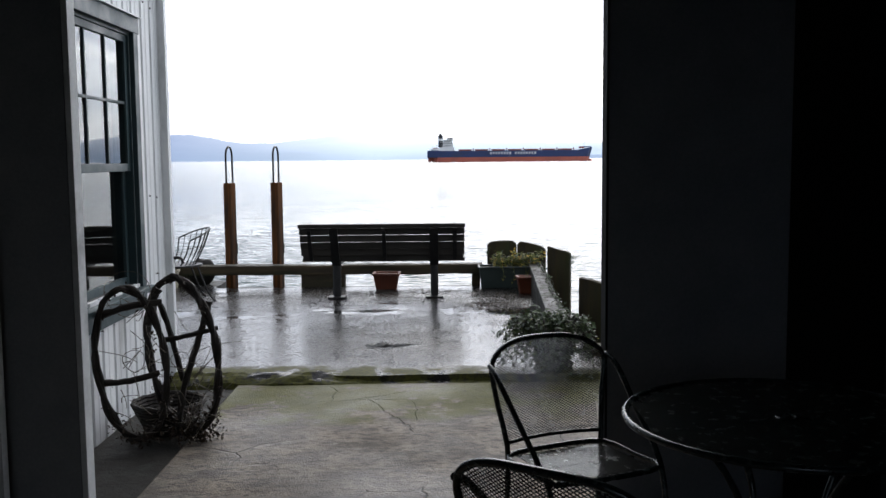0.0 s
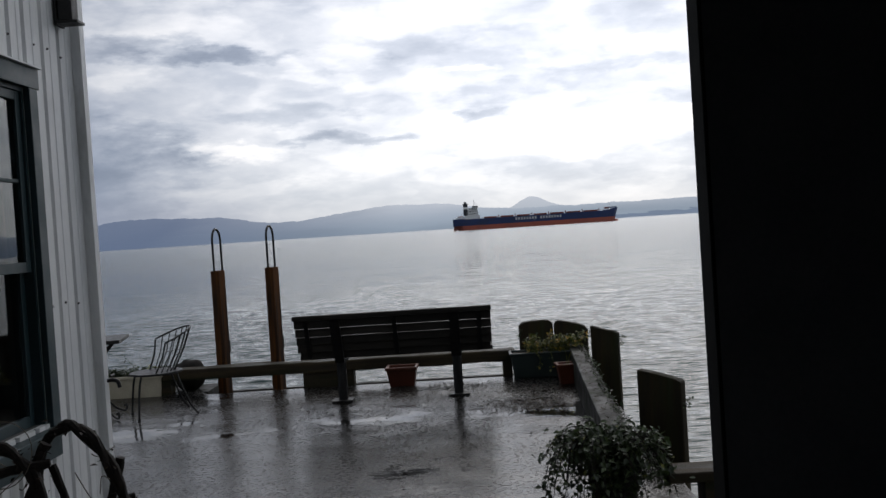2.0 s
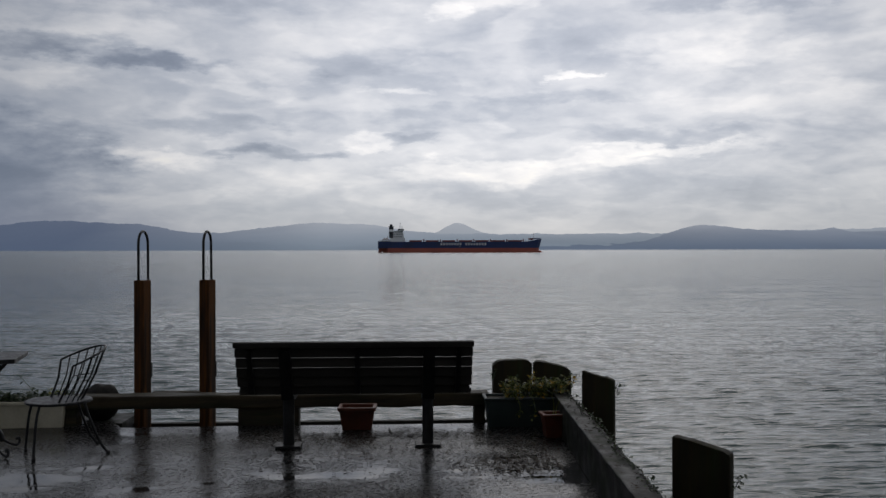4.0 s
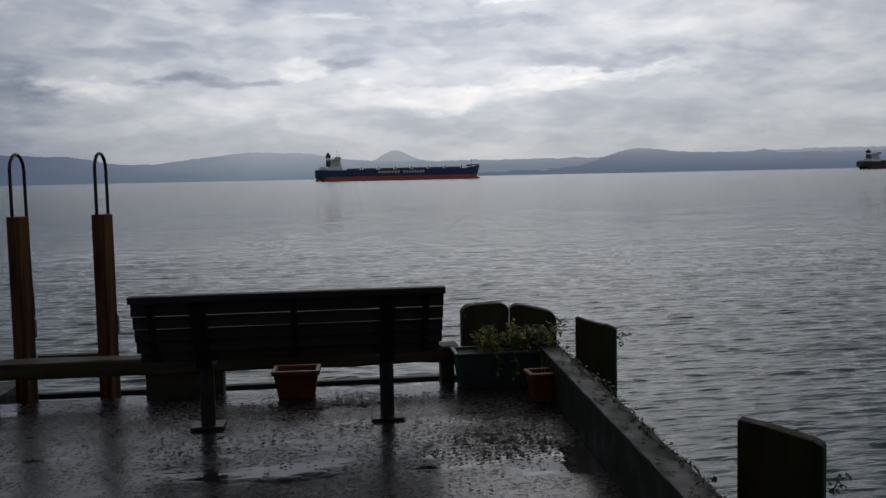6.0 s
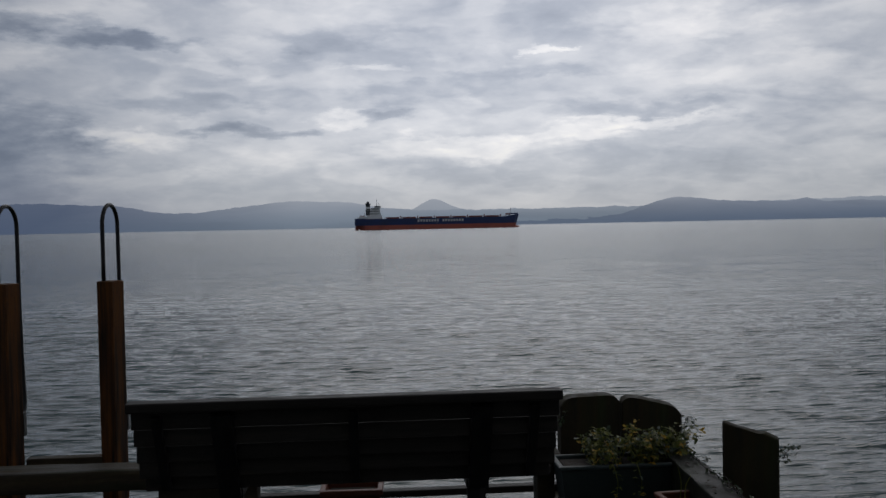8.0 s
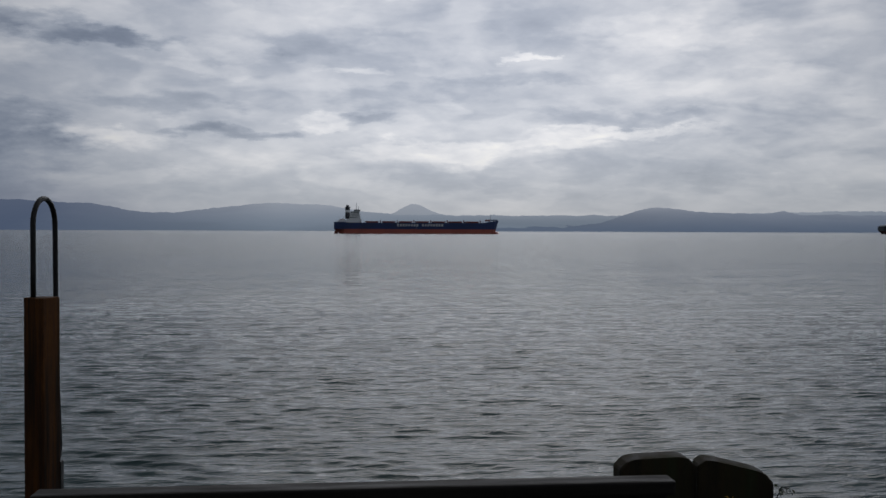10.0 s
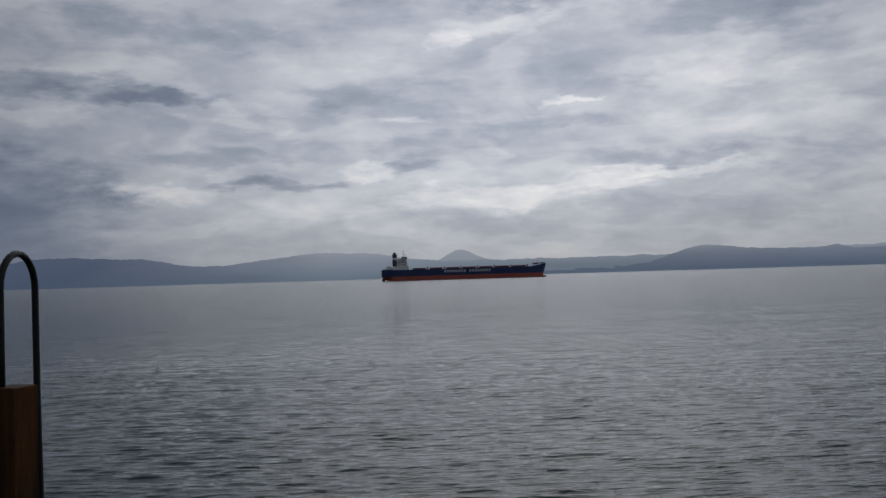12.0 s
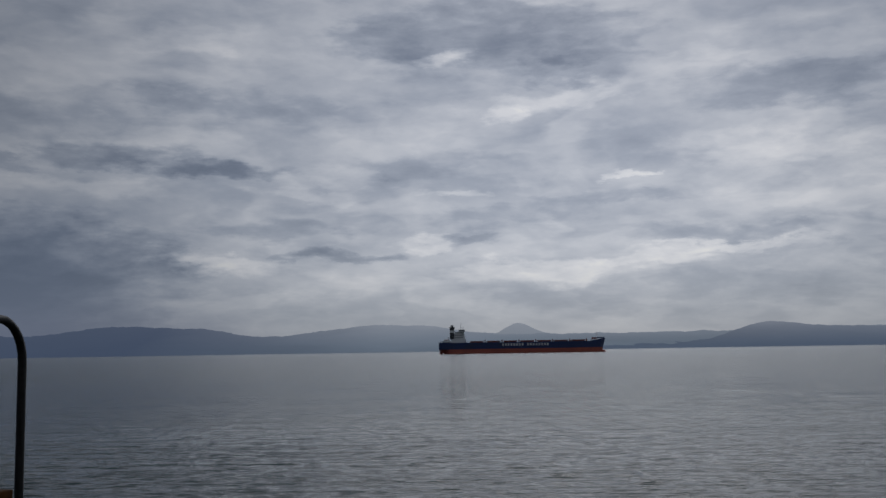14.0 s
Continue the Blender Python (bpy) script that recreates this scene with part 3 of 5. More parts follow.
# ---- the setting: water, far shore, quay ----
def build_water():
    """One sheet to the horizon, in rings round the quay; the rings are close near the quay and carry real wavelets there."""
    rng = np.random.default_rng(5)
    r = [0.05, 2.0, 4.0]
    while r[-1] < 11.0:
        r.append(r[-1] + 0.07)
    while r[-1] < 9500:
        r.append(r[-1] + max(0.03, min(0.50 * r[-1] ** 2 / 7533, r[-1] * 0.12)))
    r = np.array(r)
    a = np.radians(np.concatenate([np.linspace(-180, -42, 36, endpoint=False), np.linspace(-42, 42, 700), np.linspace(42, 180, 37)[1:-1]]))
    rr, aa = np.meshgrid(r, a, indexing="ij")
    x, y = -0.5 + rr * np.sin(aa), 5.0 + rr * np.cos(aa)
    step = np.gradient(r)[:, None]
    z = np.zeros_like(x)
    for k in range(120):
        lam = 0.28 * 2.7 ** rng.random() if k < 75 else 0.75 * 4 ** rng.random()
        head = math.radians(186) + rng.normal(0, 0.20)
        kx, ky = 2 * math.pi / lam * math.sin(head), 2 * math.pi / lam * math.cos(head)
        amp = (0.0052 if k < 75 else 0.0008) * lam * rng.uniform(0.4, 1.3)
        fine = np.clip((lam / (1.2 * step) - 1) / 1.3, 0, 1) * np.clip((lam / (1.2 * rr * math.radians(0.12)) - 1) / 2, 0, 1) * (np.abs(aa) < math.radians(42))
        ph = rng.uniform(0, 2 * math.pi)
        bend_ph = 0.8 * np.sin(x * 0.21 * rng.uniform(0.5, 1.5) + ph) + 0.8 * np.sin(y * 0.17 * rng.uniform(0.5, 1.5))
        s = np.sin(kx * x + ky * y + ph + bend_ph)
        z += amp * fine * (s + 0.25 * np.cos(2 * (kx * x + ky * y + ph + bend_ph)))
    gust = 0.90 + 0.10 * np.sin(x * 0.045 + 1.1 * np.sin(y * 0.03)) * np.cos(y * 0.05 + 0.6)
    z *= gust
    z = 0.95 * z + np.clip(2.5 * z * z, 0, 0.02)  # crests a little narrower than troughs
    m, n = x.shape
    verts = np.stack([x, y, z], -1).reshape(-1, 3)
    i, j = np.meshgrid(np.arange(m - 1), np.arange(n), indexing="ij")
    j2 = (j + 1) % n
    faces = np.stack([i * n + j, i * n + j2, (i + 1) * n + j2, (i + 1) * n + j], -1).reshape(-1, 4)
    me = bpy.data.meshes.new("water")
    me.vertices.add(len(verts))
    me.vertices.foreach_set("co", verts.astype(np.float32).ravel())
    me.loops.add(faces.size)
    me.loops.foreach_set("vertex_index", faces[:, ::-1].astype(np.int32).ravel())
    me.polygons.add(len(faces))
    me.polygons.foreach_set("loop_start", np.arange(0, faces.size, 4, dtype=np.int32))
    me.update(calc_edges=True)
    me.validate()
    me.shade_smooth()
    me.materials.append(M["water"])
    ob = tagged(new("water", me), "grey rippled water of a wide river mouth", "water", "", "structure")
    ob.location = (0, 0, WATER)


WATER = -2.9
build_water()


def ridge(name, mat, label, y, x0, x1, bumps, base, seed, deep=500, rough=6.0):
    """A range of hills: bumps of (middle, half width, height) on a base, with a ragged crest, falling to the shore in front."""
    cols, rows = int((x1 - x0) / 12), 10
    verts, faces = [], []
    for i in range(cols + 1):
        x = x0 + (x1 - x0) * i / cols
        h = base + sum(a * math.exp(-((x - c) / w) ** 2) for c, w, a in bumps)
        h += rough * (noise.noise((x / 90, seed, 0)) + 0.6 * noise.noise((x / 28, seed, 3)) + 0.35 * noise.noise((x / 11, seed, 7)))
        for j in range(rows + 1):
            f = j / rows
            wob = noise.noise((x / 160, f * 3, seed)) * 0.12 * f * (1 - f) * 4
            verts.append((x, y - deep * (1 - f), WATER - 1 + max(0.0, h - WATER) * max(0.0, min(1.0, f ** 0.8 + wob))))
    for i in range(cols):
        for j in range(rows):
            a = i * (rows + 1) + j
            faces.append((a, a + rows + 1, a + rows + 2, a + 1))
    ob = raw(name, verts, faces, mat)
    tagged(ob, label, "hills", "", "structure")


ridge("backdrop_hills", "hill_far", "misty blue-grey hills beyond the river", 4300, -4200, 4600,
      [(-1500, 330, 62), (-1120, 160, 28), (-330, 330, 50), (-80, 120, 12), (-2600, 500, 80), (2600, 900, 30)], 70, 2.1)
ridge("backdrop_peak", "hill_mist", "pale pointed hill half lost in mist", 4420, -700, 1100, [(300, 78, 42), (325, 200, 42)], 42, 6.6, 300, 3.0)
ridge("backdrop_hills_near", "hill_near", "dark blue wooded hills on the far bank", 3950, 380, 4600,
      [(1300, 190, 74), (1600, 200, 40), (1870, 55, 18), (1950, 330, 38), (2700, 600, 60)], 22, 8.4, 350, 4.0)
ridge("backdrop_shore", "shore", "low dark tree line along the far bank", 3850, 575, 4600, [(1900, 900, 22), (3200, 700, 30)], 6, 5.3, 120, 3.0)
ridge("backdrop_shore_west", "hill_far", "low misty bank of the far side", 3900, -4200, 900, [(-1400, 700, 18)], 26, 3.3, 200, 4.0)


# ---- quay, slab and building ----
def build_quay():
    deck = thing("deck", "wet concrete deck of an old quay with puddles", "deck", kind="structure")
    bm = bmesh.new()
    # top sheet with slight hollows
    nx, ny = 60, 60
    x0, x1, y0, y1 = -7.0, 1.32, 6.62, 11.385
    grid = [[bm.verts.new((x0 + (x1 - x0) * i / nx, y0 + (y1 - y0) * j / ny + (0.05 * noise.noise((i * 0.35, 0, 4)) if j == 0 else 0.02 * noise.noise((i * 0.3, 2, 4)) + (0.27 if x0 + (x1 - x0) * i / nx < -2.8 else 0.0) if j == ny else 0),
                           0.006 * noise.noise((i * 0.3, j * 0.3, 1)))) for j in range(ny + 1)] for i in range(nx + 1)]
    for i in range(nx):
        for j in range(ny):
            bm.faces.new((grid[i][j], grid[i + 1][j], grid[i + 1][j + 1], grid[i][j + 1]))
    edge = [grid[i][0] for i in range(nx + 1)] + [grid[nx][j] for j in range(1, ny + 1)] + [grid[i][ny] for i in range(nx - 1, -1, -1)] + [grid[0][j] for j in range(ny - 1, 0, -1)]
    low = [bm.verts.new((v.co.x, v.co.y, -0.32)) for v in edge]
    for i in range(len(edge)):
        j = (i + 1) % len(edge)
        bm.faces.new((edge[j], edge[i], low[i], low[j]))
    bm.faces.new(low)
    part("deck_slab", bm, "deck", deck)
    part("quay_wall", boxed(-7.0, 1.2, -5.5, 11.3, -6, -0.33), "slab", deck, "concrete quay wall standing in the water")
    part("quay_ledge", boxed(-3.7, 1.2, 11.31, 11.64, -3.5, -0.11), "slab", deck)
    part("quay_ledge", boxed(-7.0, -2.78, 11.70, 12.25, -3.5, -0.02), "kerb", deck)
    floor = thing("floor", "worn cracked concrete floor with moss at its edge", "floor", kind="structure")
    bm = bmesh.new()
    box(bm, -1.42, 2.2, -5.0, 6.55, -0.30, -0.045, 0.012)
    part("floor_slab", bm, "slab", floor)
    bm = bmesh.new()
    box(bm, -3.0, -1.44, -5.0, 6.50, -0.32, -0.07)
    part("gutter_strip", bm, "stone", floor, "lower strip of dirty concrete beside the wall")
    # crumbled strip in the joint between the slabs
    bm = bmesh.new()
    nx, ny = 150, 8
    g = []
    for i in range(nx + 1):
        x = -1.9 + 3.3 * i / nx
        low = min(1.0, max(0.0, (x + 0.9) / 0.5))
        col = []
        for j in range(ny + 1):
            t = j / ny
            y = 6.50 + 0.17 * t + 0.035 * noise.noise((x * 3, t, 2)) * (1 - t)
            z = -0.075 + (0.11 - 0.075 * low) * t ** 0.5 + 0.020 * noise.noise((x * 5, t * 3, 5)) + 0.010 * noise.noise((x * 17, t * 6, 8))
            col.append(bm.verts.new((x, y, z if 0 < j < ny else -0.15)))
        g.append(col)
    for i in range(nx):
        for j in range(ny):
            bm.faces.new((g[i][j], g[i + 1][j], g[i + 1][j + 1], g[i][j + 1]))
    solid("step_rubble", bm, "deck", "crumbling mossy concrete along the joint of the slabs", "rubble", "stuff")


build_quay()


def siding_sheet(name, length, z0, z1, parent, m, label="", pitch=0.195, mat="siding"):
    """Ribbed sheet metal: runs along local x, faces local -y."""
    prof, x = [], 0.0
    while x < length - 1e-6:
        for dx, dy in ((0, 0), (0.012, 0.02), (0.030, 0.02), (0.042, 0), (0.105, 0), (0.111, -0.003), (0.121, -0.003), (0.127, 0)):
            if x + dx < length:
                prof.append((x + dx, dy))
        x += pitch
    prof.append((length, 0))
    bm = bmesh.new()
    top = [bm.verts.new((a, b, z1)) for a, b in prof]
    bot = [bm.verts.new((a, b, z0)) for a, b in prof]
    for i in range(len(prof) - 1):
        bm.faces.new((bot[i], bot[i + 1], top[i + 1], top[i]))
    back = [bm.verts.new((0, 0.03, z0)), bm.verts.new((length, 0.03, z0)), bm.verts.new((length, 0.03, z1)), bm.verts.new((0, 0.03, z1))]
    bm.faces.new(back)
    bm.faces.new((top[0], bot[0], back[0], back[3]))
    bm.faces.new((bot[-1], top[-1], back[2], back[1]))
    bm.faces.new([*top, back[2], back[3]])
    bm.faces.new([*bot, back[1], back[0]][::-1])
    ob = part(name, bm, mat, parent, label)
    ob.matrix_basis = m
    return ob


WX, WY0, WY1 = -1.92, 4.07, 6.69          # plane and ends of the wall with the window
O0, O1, OZ0, OZ1 = 4.93, 6.06, 0.76, 2.39  # window opening along y and in height


def build_window_wall():
    wall = thing("wall_west", "white ribbed metal siding wall with dark screws", "wall", kind="structure")
    sheet = lambda y0, y1, z0, z1: siding_sheet("siding", y1 - y0, z0, z1, wall, pose(WX - 0.02, y0, 0, 0, 0, 90))
    sheet(WY0, O0, -0.07, 4.0)
    sheet(O0 + 0.001, O1, OZ1, 4.0)
    sheet(O0 + 0.001, O1, -0.07, OZ0)
    sheet(O1 + 0.001, WY1 - 0.05, -0.07, 4.0)
    part("corner_trim", boxed(WX - 0.10, WX + 0.032, WY1 - 0.05, WY1 + 0.012, -0.07, 4.0, bevel=0.004), "siding", wall, "folded white metal corner strip")
    for y0, y1, z0, z1 in ((WY0, O0, -0.3, 4.0), (O1, WY1 - 0.05, -0.3, 4.0), (O0, O1, -0.3, OZ0), (O0, O1, OZ1, 4.0)):
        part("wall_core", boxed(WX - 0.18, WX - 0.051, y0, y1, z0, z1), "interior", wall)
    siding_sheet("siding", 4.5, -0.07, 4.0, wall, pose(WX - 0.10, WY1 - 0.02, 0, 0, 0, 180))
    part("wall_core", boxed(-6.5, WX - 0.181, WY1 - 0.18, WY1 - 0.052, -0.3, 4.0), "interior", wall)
    # screws in rows
    bm = bmesh.new()
    bmesh.ops.create_cone(bm, cap_ends=True, segments=8, radius1=0.007, radius2=0.004, depth=0.008)
    bmesh.ops.rotate(bm, verts=bm.verts, matrix=Matrix.Rotation(radians(90), 3, "Y"))
    first = part("screw", bm, "rope", wall)
    spots = [(6.18 + 0.155 * i, z) for z in (0.25, 1.32, 2.62, 3.6) for i in range(4) if 6.18 + 0.155 * i < 6.64] + [(5.08 + 0.14 * i, 2.62) for i in range(7)]
    for k, (y, z) in enumerate(spots):
        ob = first if k == 0 else first.copy()
        if k:
            scene.collection.objects.link(ob)
        ob.location = (WX - 0.016, y, z + 0.01 * math.sin(k * 2.1))
    # fixture high on the wall
    lamp = thing("wall_lamp", "small black box lamp mounted on white siding", "lamp", (WX - 0.01, 6.48, 2.79))
    part("back_plate", boxed(-0.005, 0.012, -0.05, 0.05, -0.02, 0.16, bevel=0.003), "castiron", lamp)
    part("lamp_body", boxed(0.0125, 0.09, -0.042, 0.042, 0.0, 0.14, bevel=0.008), "castiron", lamp)
    part("hood", boxed(0.0, 0.12, -0.05, 0.05, -0.012, 0.002, bevel=0.003), "castiron", lamp)
    tap = thing("hose_tap", "small dark tap at the corner of the siding", "tap", (WX + 0.01, WY1 - 0.02, 0.86))
    bm = bmesh.new()
    tube(bm, bend([(0, 0, 0), (0.04, 0.02, 0.005), (0.07, 0.03, -0.005), (0.08, 0.035, -0.04)], 4), 0.011, 8)
    part("spout", bm, "castiron", tap, smooth=True)
    bm = bmesh.new()
    tube(bm, [(0.045, 0.0, 0.03), (0.045, 0.05, 0.03)], 0.006, 6)
    part("valve_handle", bm, "castiron", tap)


build_window_wall()


def build_window():
    win = thing("window_1", "dark teal sash window with six upper panes", "window", kind="structure")
    t = 0.085
    f = WX + 0.002
    # flat casing on the wall
    part("casing", boxed(f - 0.035, f, O0 - t, O1 + t + 0.02, OZ1, OZ1 + 0.10, bevel=0.004), "teal", win)
    part("casing", boxed(f - 0.035, f - 0.002, O1, O1 + t, OZ0 - 0.02, OZ1 - 0.001, bevel=0.004), "teal", win)
    part("casing", boxed(f - 0.035, f - 0.002, O0 - t, O0, OZ0 - 0.02, OZ1 - 0.001, bevel=0.004), "teal", win)
    part("sill", boxed(f - 0.12, f + 0.045, O0 - t - 0.02, O1 + t + 0.02, OZ0 - 0.06, OZ0 - 0.021, bevel=0.006), "teal", win)
    part("apron", boxed(f - 0.035, f - 0.004, O0 - t, O1 + t, OZ0 - 0.17, OZ0 - 0.061, bevel=0.004), "teal", win)
    part("flashing", boxed(f - 0.03, f + 0.02, O0 - t, O1 + t + 0.02, OZ1 + 0.101, OZ1 + 0.108), "siding", win, "thin white metal drip strip")
    # linings of the opening
    d0, d1 = WX - 0.16, f - 0.036
    part("lining", boxed(d0, d1, O1 - 0.018, O1 - 0.001, OZ0, OZ1 - 0.02), "teal", win)
    part("lining", boxed(d0, d1, O0 + 0.001, O0 + 0.018, OZ0, OZ1 - 0.02), "teal", win)
    part("lining", boxed(d0, d1, O0 + 0.001, O1 - 0.001, OZ1 - 0.019, OZ1 - 0.001), "teal", win)
    part("lining", boxed(d0, d1, O0 + 0.001, O1 - 0.001, OZ0 - 0.02, OZ0 - 0.001), "teal", win)
    a, b = O0 + 0.02, O1 - 0.02
    mid = 1.52

    def sash(x, z0, z1, cols, rows):
        s = part("sash", boxed(x, x + 0.035, a, a + 0.045, z0, z1, bevel=0.003), "teal", win)
        for y0, y1, q0, q1 in ((b - 0.045, b, z0, z1), (a + 0.046, b - 0.046, z0, z0 + 0.05), (a + 0.046, b - 0.046, z1 - 0.045, z1)):
            part("sash_rail", boxed(x + 0.001, x + 0.034, y0, y1, q0, q1, bevel=0.003), "teal", s)
        w, h = (b - a - 0.092) / cols, (z1 - z0 - 0.097) / rows
        for i in range(1, cols):
            y = a + 0.046 + w * i
            part("muntin", boxed(x + 0.004, x + 0.030, y - 0.009, y + 0.009, z0 + 0.051, z1 - 0.046, bevel=0.003), "teal", s)
        for j in range(1, rows):
            z = z0 + 0.051 + h * j
            for i in range(cols):
                y = a + 0.046 + w * i
                part("muntin", boxed(x + 0.005, x + 0.029, y + 0.0095, y + w - 0.0095, z - 0.009, z + 0.009, bevel=0.003), "teal", s)
        for i in range(cols):
            for j in range(rows):
                y, z = a + 0.046 + w * i, z0 + 0.051 + h * j
                g = part("pane", boxed(x + 0.014, x + 0.019, y + 0.001, y + w - 0.001, z + 0.001, z + h - 0.001), "glass", s)
                g.visible_shadow = False

    sash(WX - 0.078, mid - 0.02, OZ1 - 0.021, 3, 2)
    sash(WX - 0.115, OZ0 + 0.001, mid + 0.025, 1, 1)
    # dim room behind
    room = thing("wall_room", "dim room behind the window", "room", kind="structure")
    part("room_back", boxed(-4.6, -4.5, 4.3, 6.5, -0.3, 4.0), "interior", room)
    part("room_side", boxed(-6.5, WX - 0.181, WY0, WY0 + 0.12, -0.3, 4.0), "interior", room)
    part("room_floor", boxed(-4.5, WX - 0.181, WY0 + 0.13, 6.5, -0.3, -0.05), "slab", room)


build_window()


def build_shed():
    jamb = thing("jamb_west", "dark painted post with a pale grey edge", "door post", kind="structure")
    part("jamb_board", boxed(-1.905, -1.564, 3.975, 4.06, -0.31, 3.4), "black", jamb)
    part("jamb_edge", boxed(-1.563, -1.536, 3.98, 4.066, -0.07, 3.4, bevel=0.003), "greydoor", jamb, "pale grey weathered edge strip")
    door = thing("door_1", "dark door leaf folded back inside the opening", "door", kind="structure")
    part("door_leaf", boxed(-2.5, -1.893, 3.86, 3.905, -0.04, 3.0, bevel=0.003), "teal", door)
    part("door_edge", boxed(-1.891, -1.855, 3.855, 3.91, -0.04, 3.0, bevel=0.003), "greydoor", door, "dull grey door edge")
    bm = bmesh.new()
    tube(bm, bend([(-1.93, 3.855, 1.30), (-1.93, 3.81, 1.31), (-1.93, 3.81, 1.43), (-1.93, 3.855, 1.44)], 4), 0.009, 8)
    part("door_handle", bm, "castiron", door, smooth=True)
    wall = thing("wall_east", "dark board wall beside the wide opening", "wall", kind="structure")
    part("wall_board", boxed(0.812, 1.63, 4.11, 4.22, -0.31, 4.0), "black", wall)
    # right of x = 1.63 the wall is near-black
    part("wall_board", boxed(1.631, 2.2, 4.105, 4.22, -0.31, 4.0), "pitch", wall, "near-black right part of the wall")
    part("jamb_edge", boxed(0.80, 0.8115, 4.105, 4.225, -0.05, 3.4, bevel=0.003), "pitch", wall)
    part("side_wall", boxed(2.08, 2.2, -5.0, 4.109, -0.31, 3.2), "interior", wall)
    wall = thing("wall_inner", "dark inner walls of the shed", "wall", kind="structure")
    # unseen landward end; the opening is added to let daylight onto the inner walls
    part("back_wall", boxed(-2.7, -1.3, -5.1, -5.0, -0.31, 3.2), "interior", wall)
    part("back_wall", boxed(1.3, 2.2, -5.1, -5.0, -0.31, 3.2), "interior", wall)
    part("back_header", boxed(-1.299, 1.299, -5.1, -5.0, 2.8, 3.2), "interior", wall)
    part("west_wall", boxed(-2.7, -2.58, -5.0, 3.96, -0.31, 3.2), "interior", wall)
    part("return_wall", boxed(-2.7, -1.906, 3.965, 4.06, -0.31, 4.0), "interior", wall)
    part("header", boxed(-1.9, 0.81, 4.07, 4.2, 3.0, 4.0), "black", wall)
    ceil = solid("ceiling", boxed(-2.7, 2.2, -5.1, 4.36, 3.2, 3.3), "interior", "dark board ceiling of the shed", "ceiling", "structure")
    roof = thing("roof", "plain dark roof over the shed and its side room", "roof", kind="structure")
    part("roof_sheet", boxed(-6.6, 2.3, -5.2, 4.45, 4.01, 4.09), "interior", roof)
    part("roof_sheet", boxed(-6.6, WX + 0.05, 4.46, WY1 + 0.1, 4.01, 4.09), "interior", roof)
    # unseen storey, added to keep sky light off the sides facing land
    upper = thing("wall_upper", "unseen upper storey added to block sky light", "wall", kind="structure")
    part("front_wall", boxed(-6.6, 2.3, 4.0, 4.12, 4.10, 8.4), "siding", upper)
    part("back_wall", boxed(-6.6, 2.3, -5.2, -5.08, 4.10, 8.4), "siding", upper)
    for x in (-6.6, 2.18):
        part("side_wall", boxed(x, x + 0.12, -5.07, 3.99, 4.10, 8.4), "siding", upper)
    part("top_roof", boxed(-6.7, 2.4, -5.3, 4.25, 8.41, 8.5), "interior", upper)
    part("gable_wall", boxed(-6.6, -6.5, -5.1, WY1 - 0.05, -0.3, 4.0), "siding", roof)


build_shed()


# ---- the deck's edge ----
def build_edge():
    rail = thing("timber_rail", "long weathered mossy timber rail along the quay edge", "rail")
    bm = bmesh.new()
    made = box(bm, -3.40, 0.555, 11.42, 11.62, 0.148, 0.268, 0.018)
    bmesh.ops.subdivide_edges(bm, edges=[e for e in bm.edges if e.calc_length() > 1], cuts=24)
    for v in bm.verts:
        v.co.z += 0.010 * noise.noise((v.co.x * 1.7, v.co.y * 4, 1)) + 0.006 * noise.noise((v.co.x * 6, 5, v.co.z * 9))
        v.co.y += 0.010 * noise.noise((v.co.x * 1.9, 7, v.co.z * 3))
    part("beam", bm, "timber", rail)
    for x0, x1 in ((-3.4, -3.1), (-1.69, -1.15), (0.42, 0.52)):
        part("spacer_block", boxed(x0, x1, 11.44, 11.60, -0.11, 0.15, bevel=0.012), "timber", rail, "dark spacer block")
    waler = thing("outer_timber", "low dark timber on the outside of the quay", "beam", group="outer timbers")
    part("beam", boxed(-3.6, 1.3, 12.085, 12.16, -0.14, -0.095, bevel=0.008), "bench", waler)
    for x in (-0.8, 0.6):
        part("bracket", boxed(x, x + 0.08, 11.6, 12.14, -0.22, -0.141, bevel=0.008), "timber", waler)
    string = thing("cross_timber", "dark timber between the two ladder posts", "beam", group="outer timbers")
    part("beam", boxed(-2.57, -2.13, 11.95, 12.03, 0.165, 0.225, bevel=0.01), "timber", string)


build_edge()


def ladder_post(x, y):
    post = thing("ladder_post", "square orange-brown timber post with a bent dark grab rail", "post", (x, y, 0), group="ladder posts")
    bm = bmesh.new()
    box(bm, 0, 0.110, 0, 0.112, -3.6, 1.275, 0.006)
    part("timber", bm, "post", post).matrix_basis = pose(-0.008, 0.03, 0, 0, 0, -23)
    bm = bmesh.new()
    c, r = 0.175, 0.125
    line = [(0.03, 0.05, 1.2), (0.03, 0.05, 1.4)] + [(0.03 + 0.012 * (1 - math.cos(q)), c - r * math.cos(q), 1.61 + r * math.sin(q)) for q in [math.pi * k / 14 for k in range(15)]]
    line += [(0.056, c + r, 1.2), (0.062, c + r, 0.8), (0.070, c + r + 0.005, 0.53), (0.073, c + r - 0.02, 0.48), (0.080, c + r - 0.08, 0.46), (0.09, 0.12, 0.46)]
    tube(bm, line, 0.0125, 10)
    part("grab_rail", bm, "castiron", post, "bent dark steel grab rail", smooth=True)
    bm = bmesh.new()
    box(bm, 0.06, 0.14, 0.085, 0.13, 0.36, 0.50, 0.004)
    part("rail_bracket", bm, "castiron", post)
    return post


ladder_post(-2.715, 11.87)
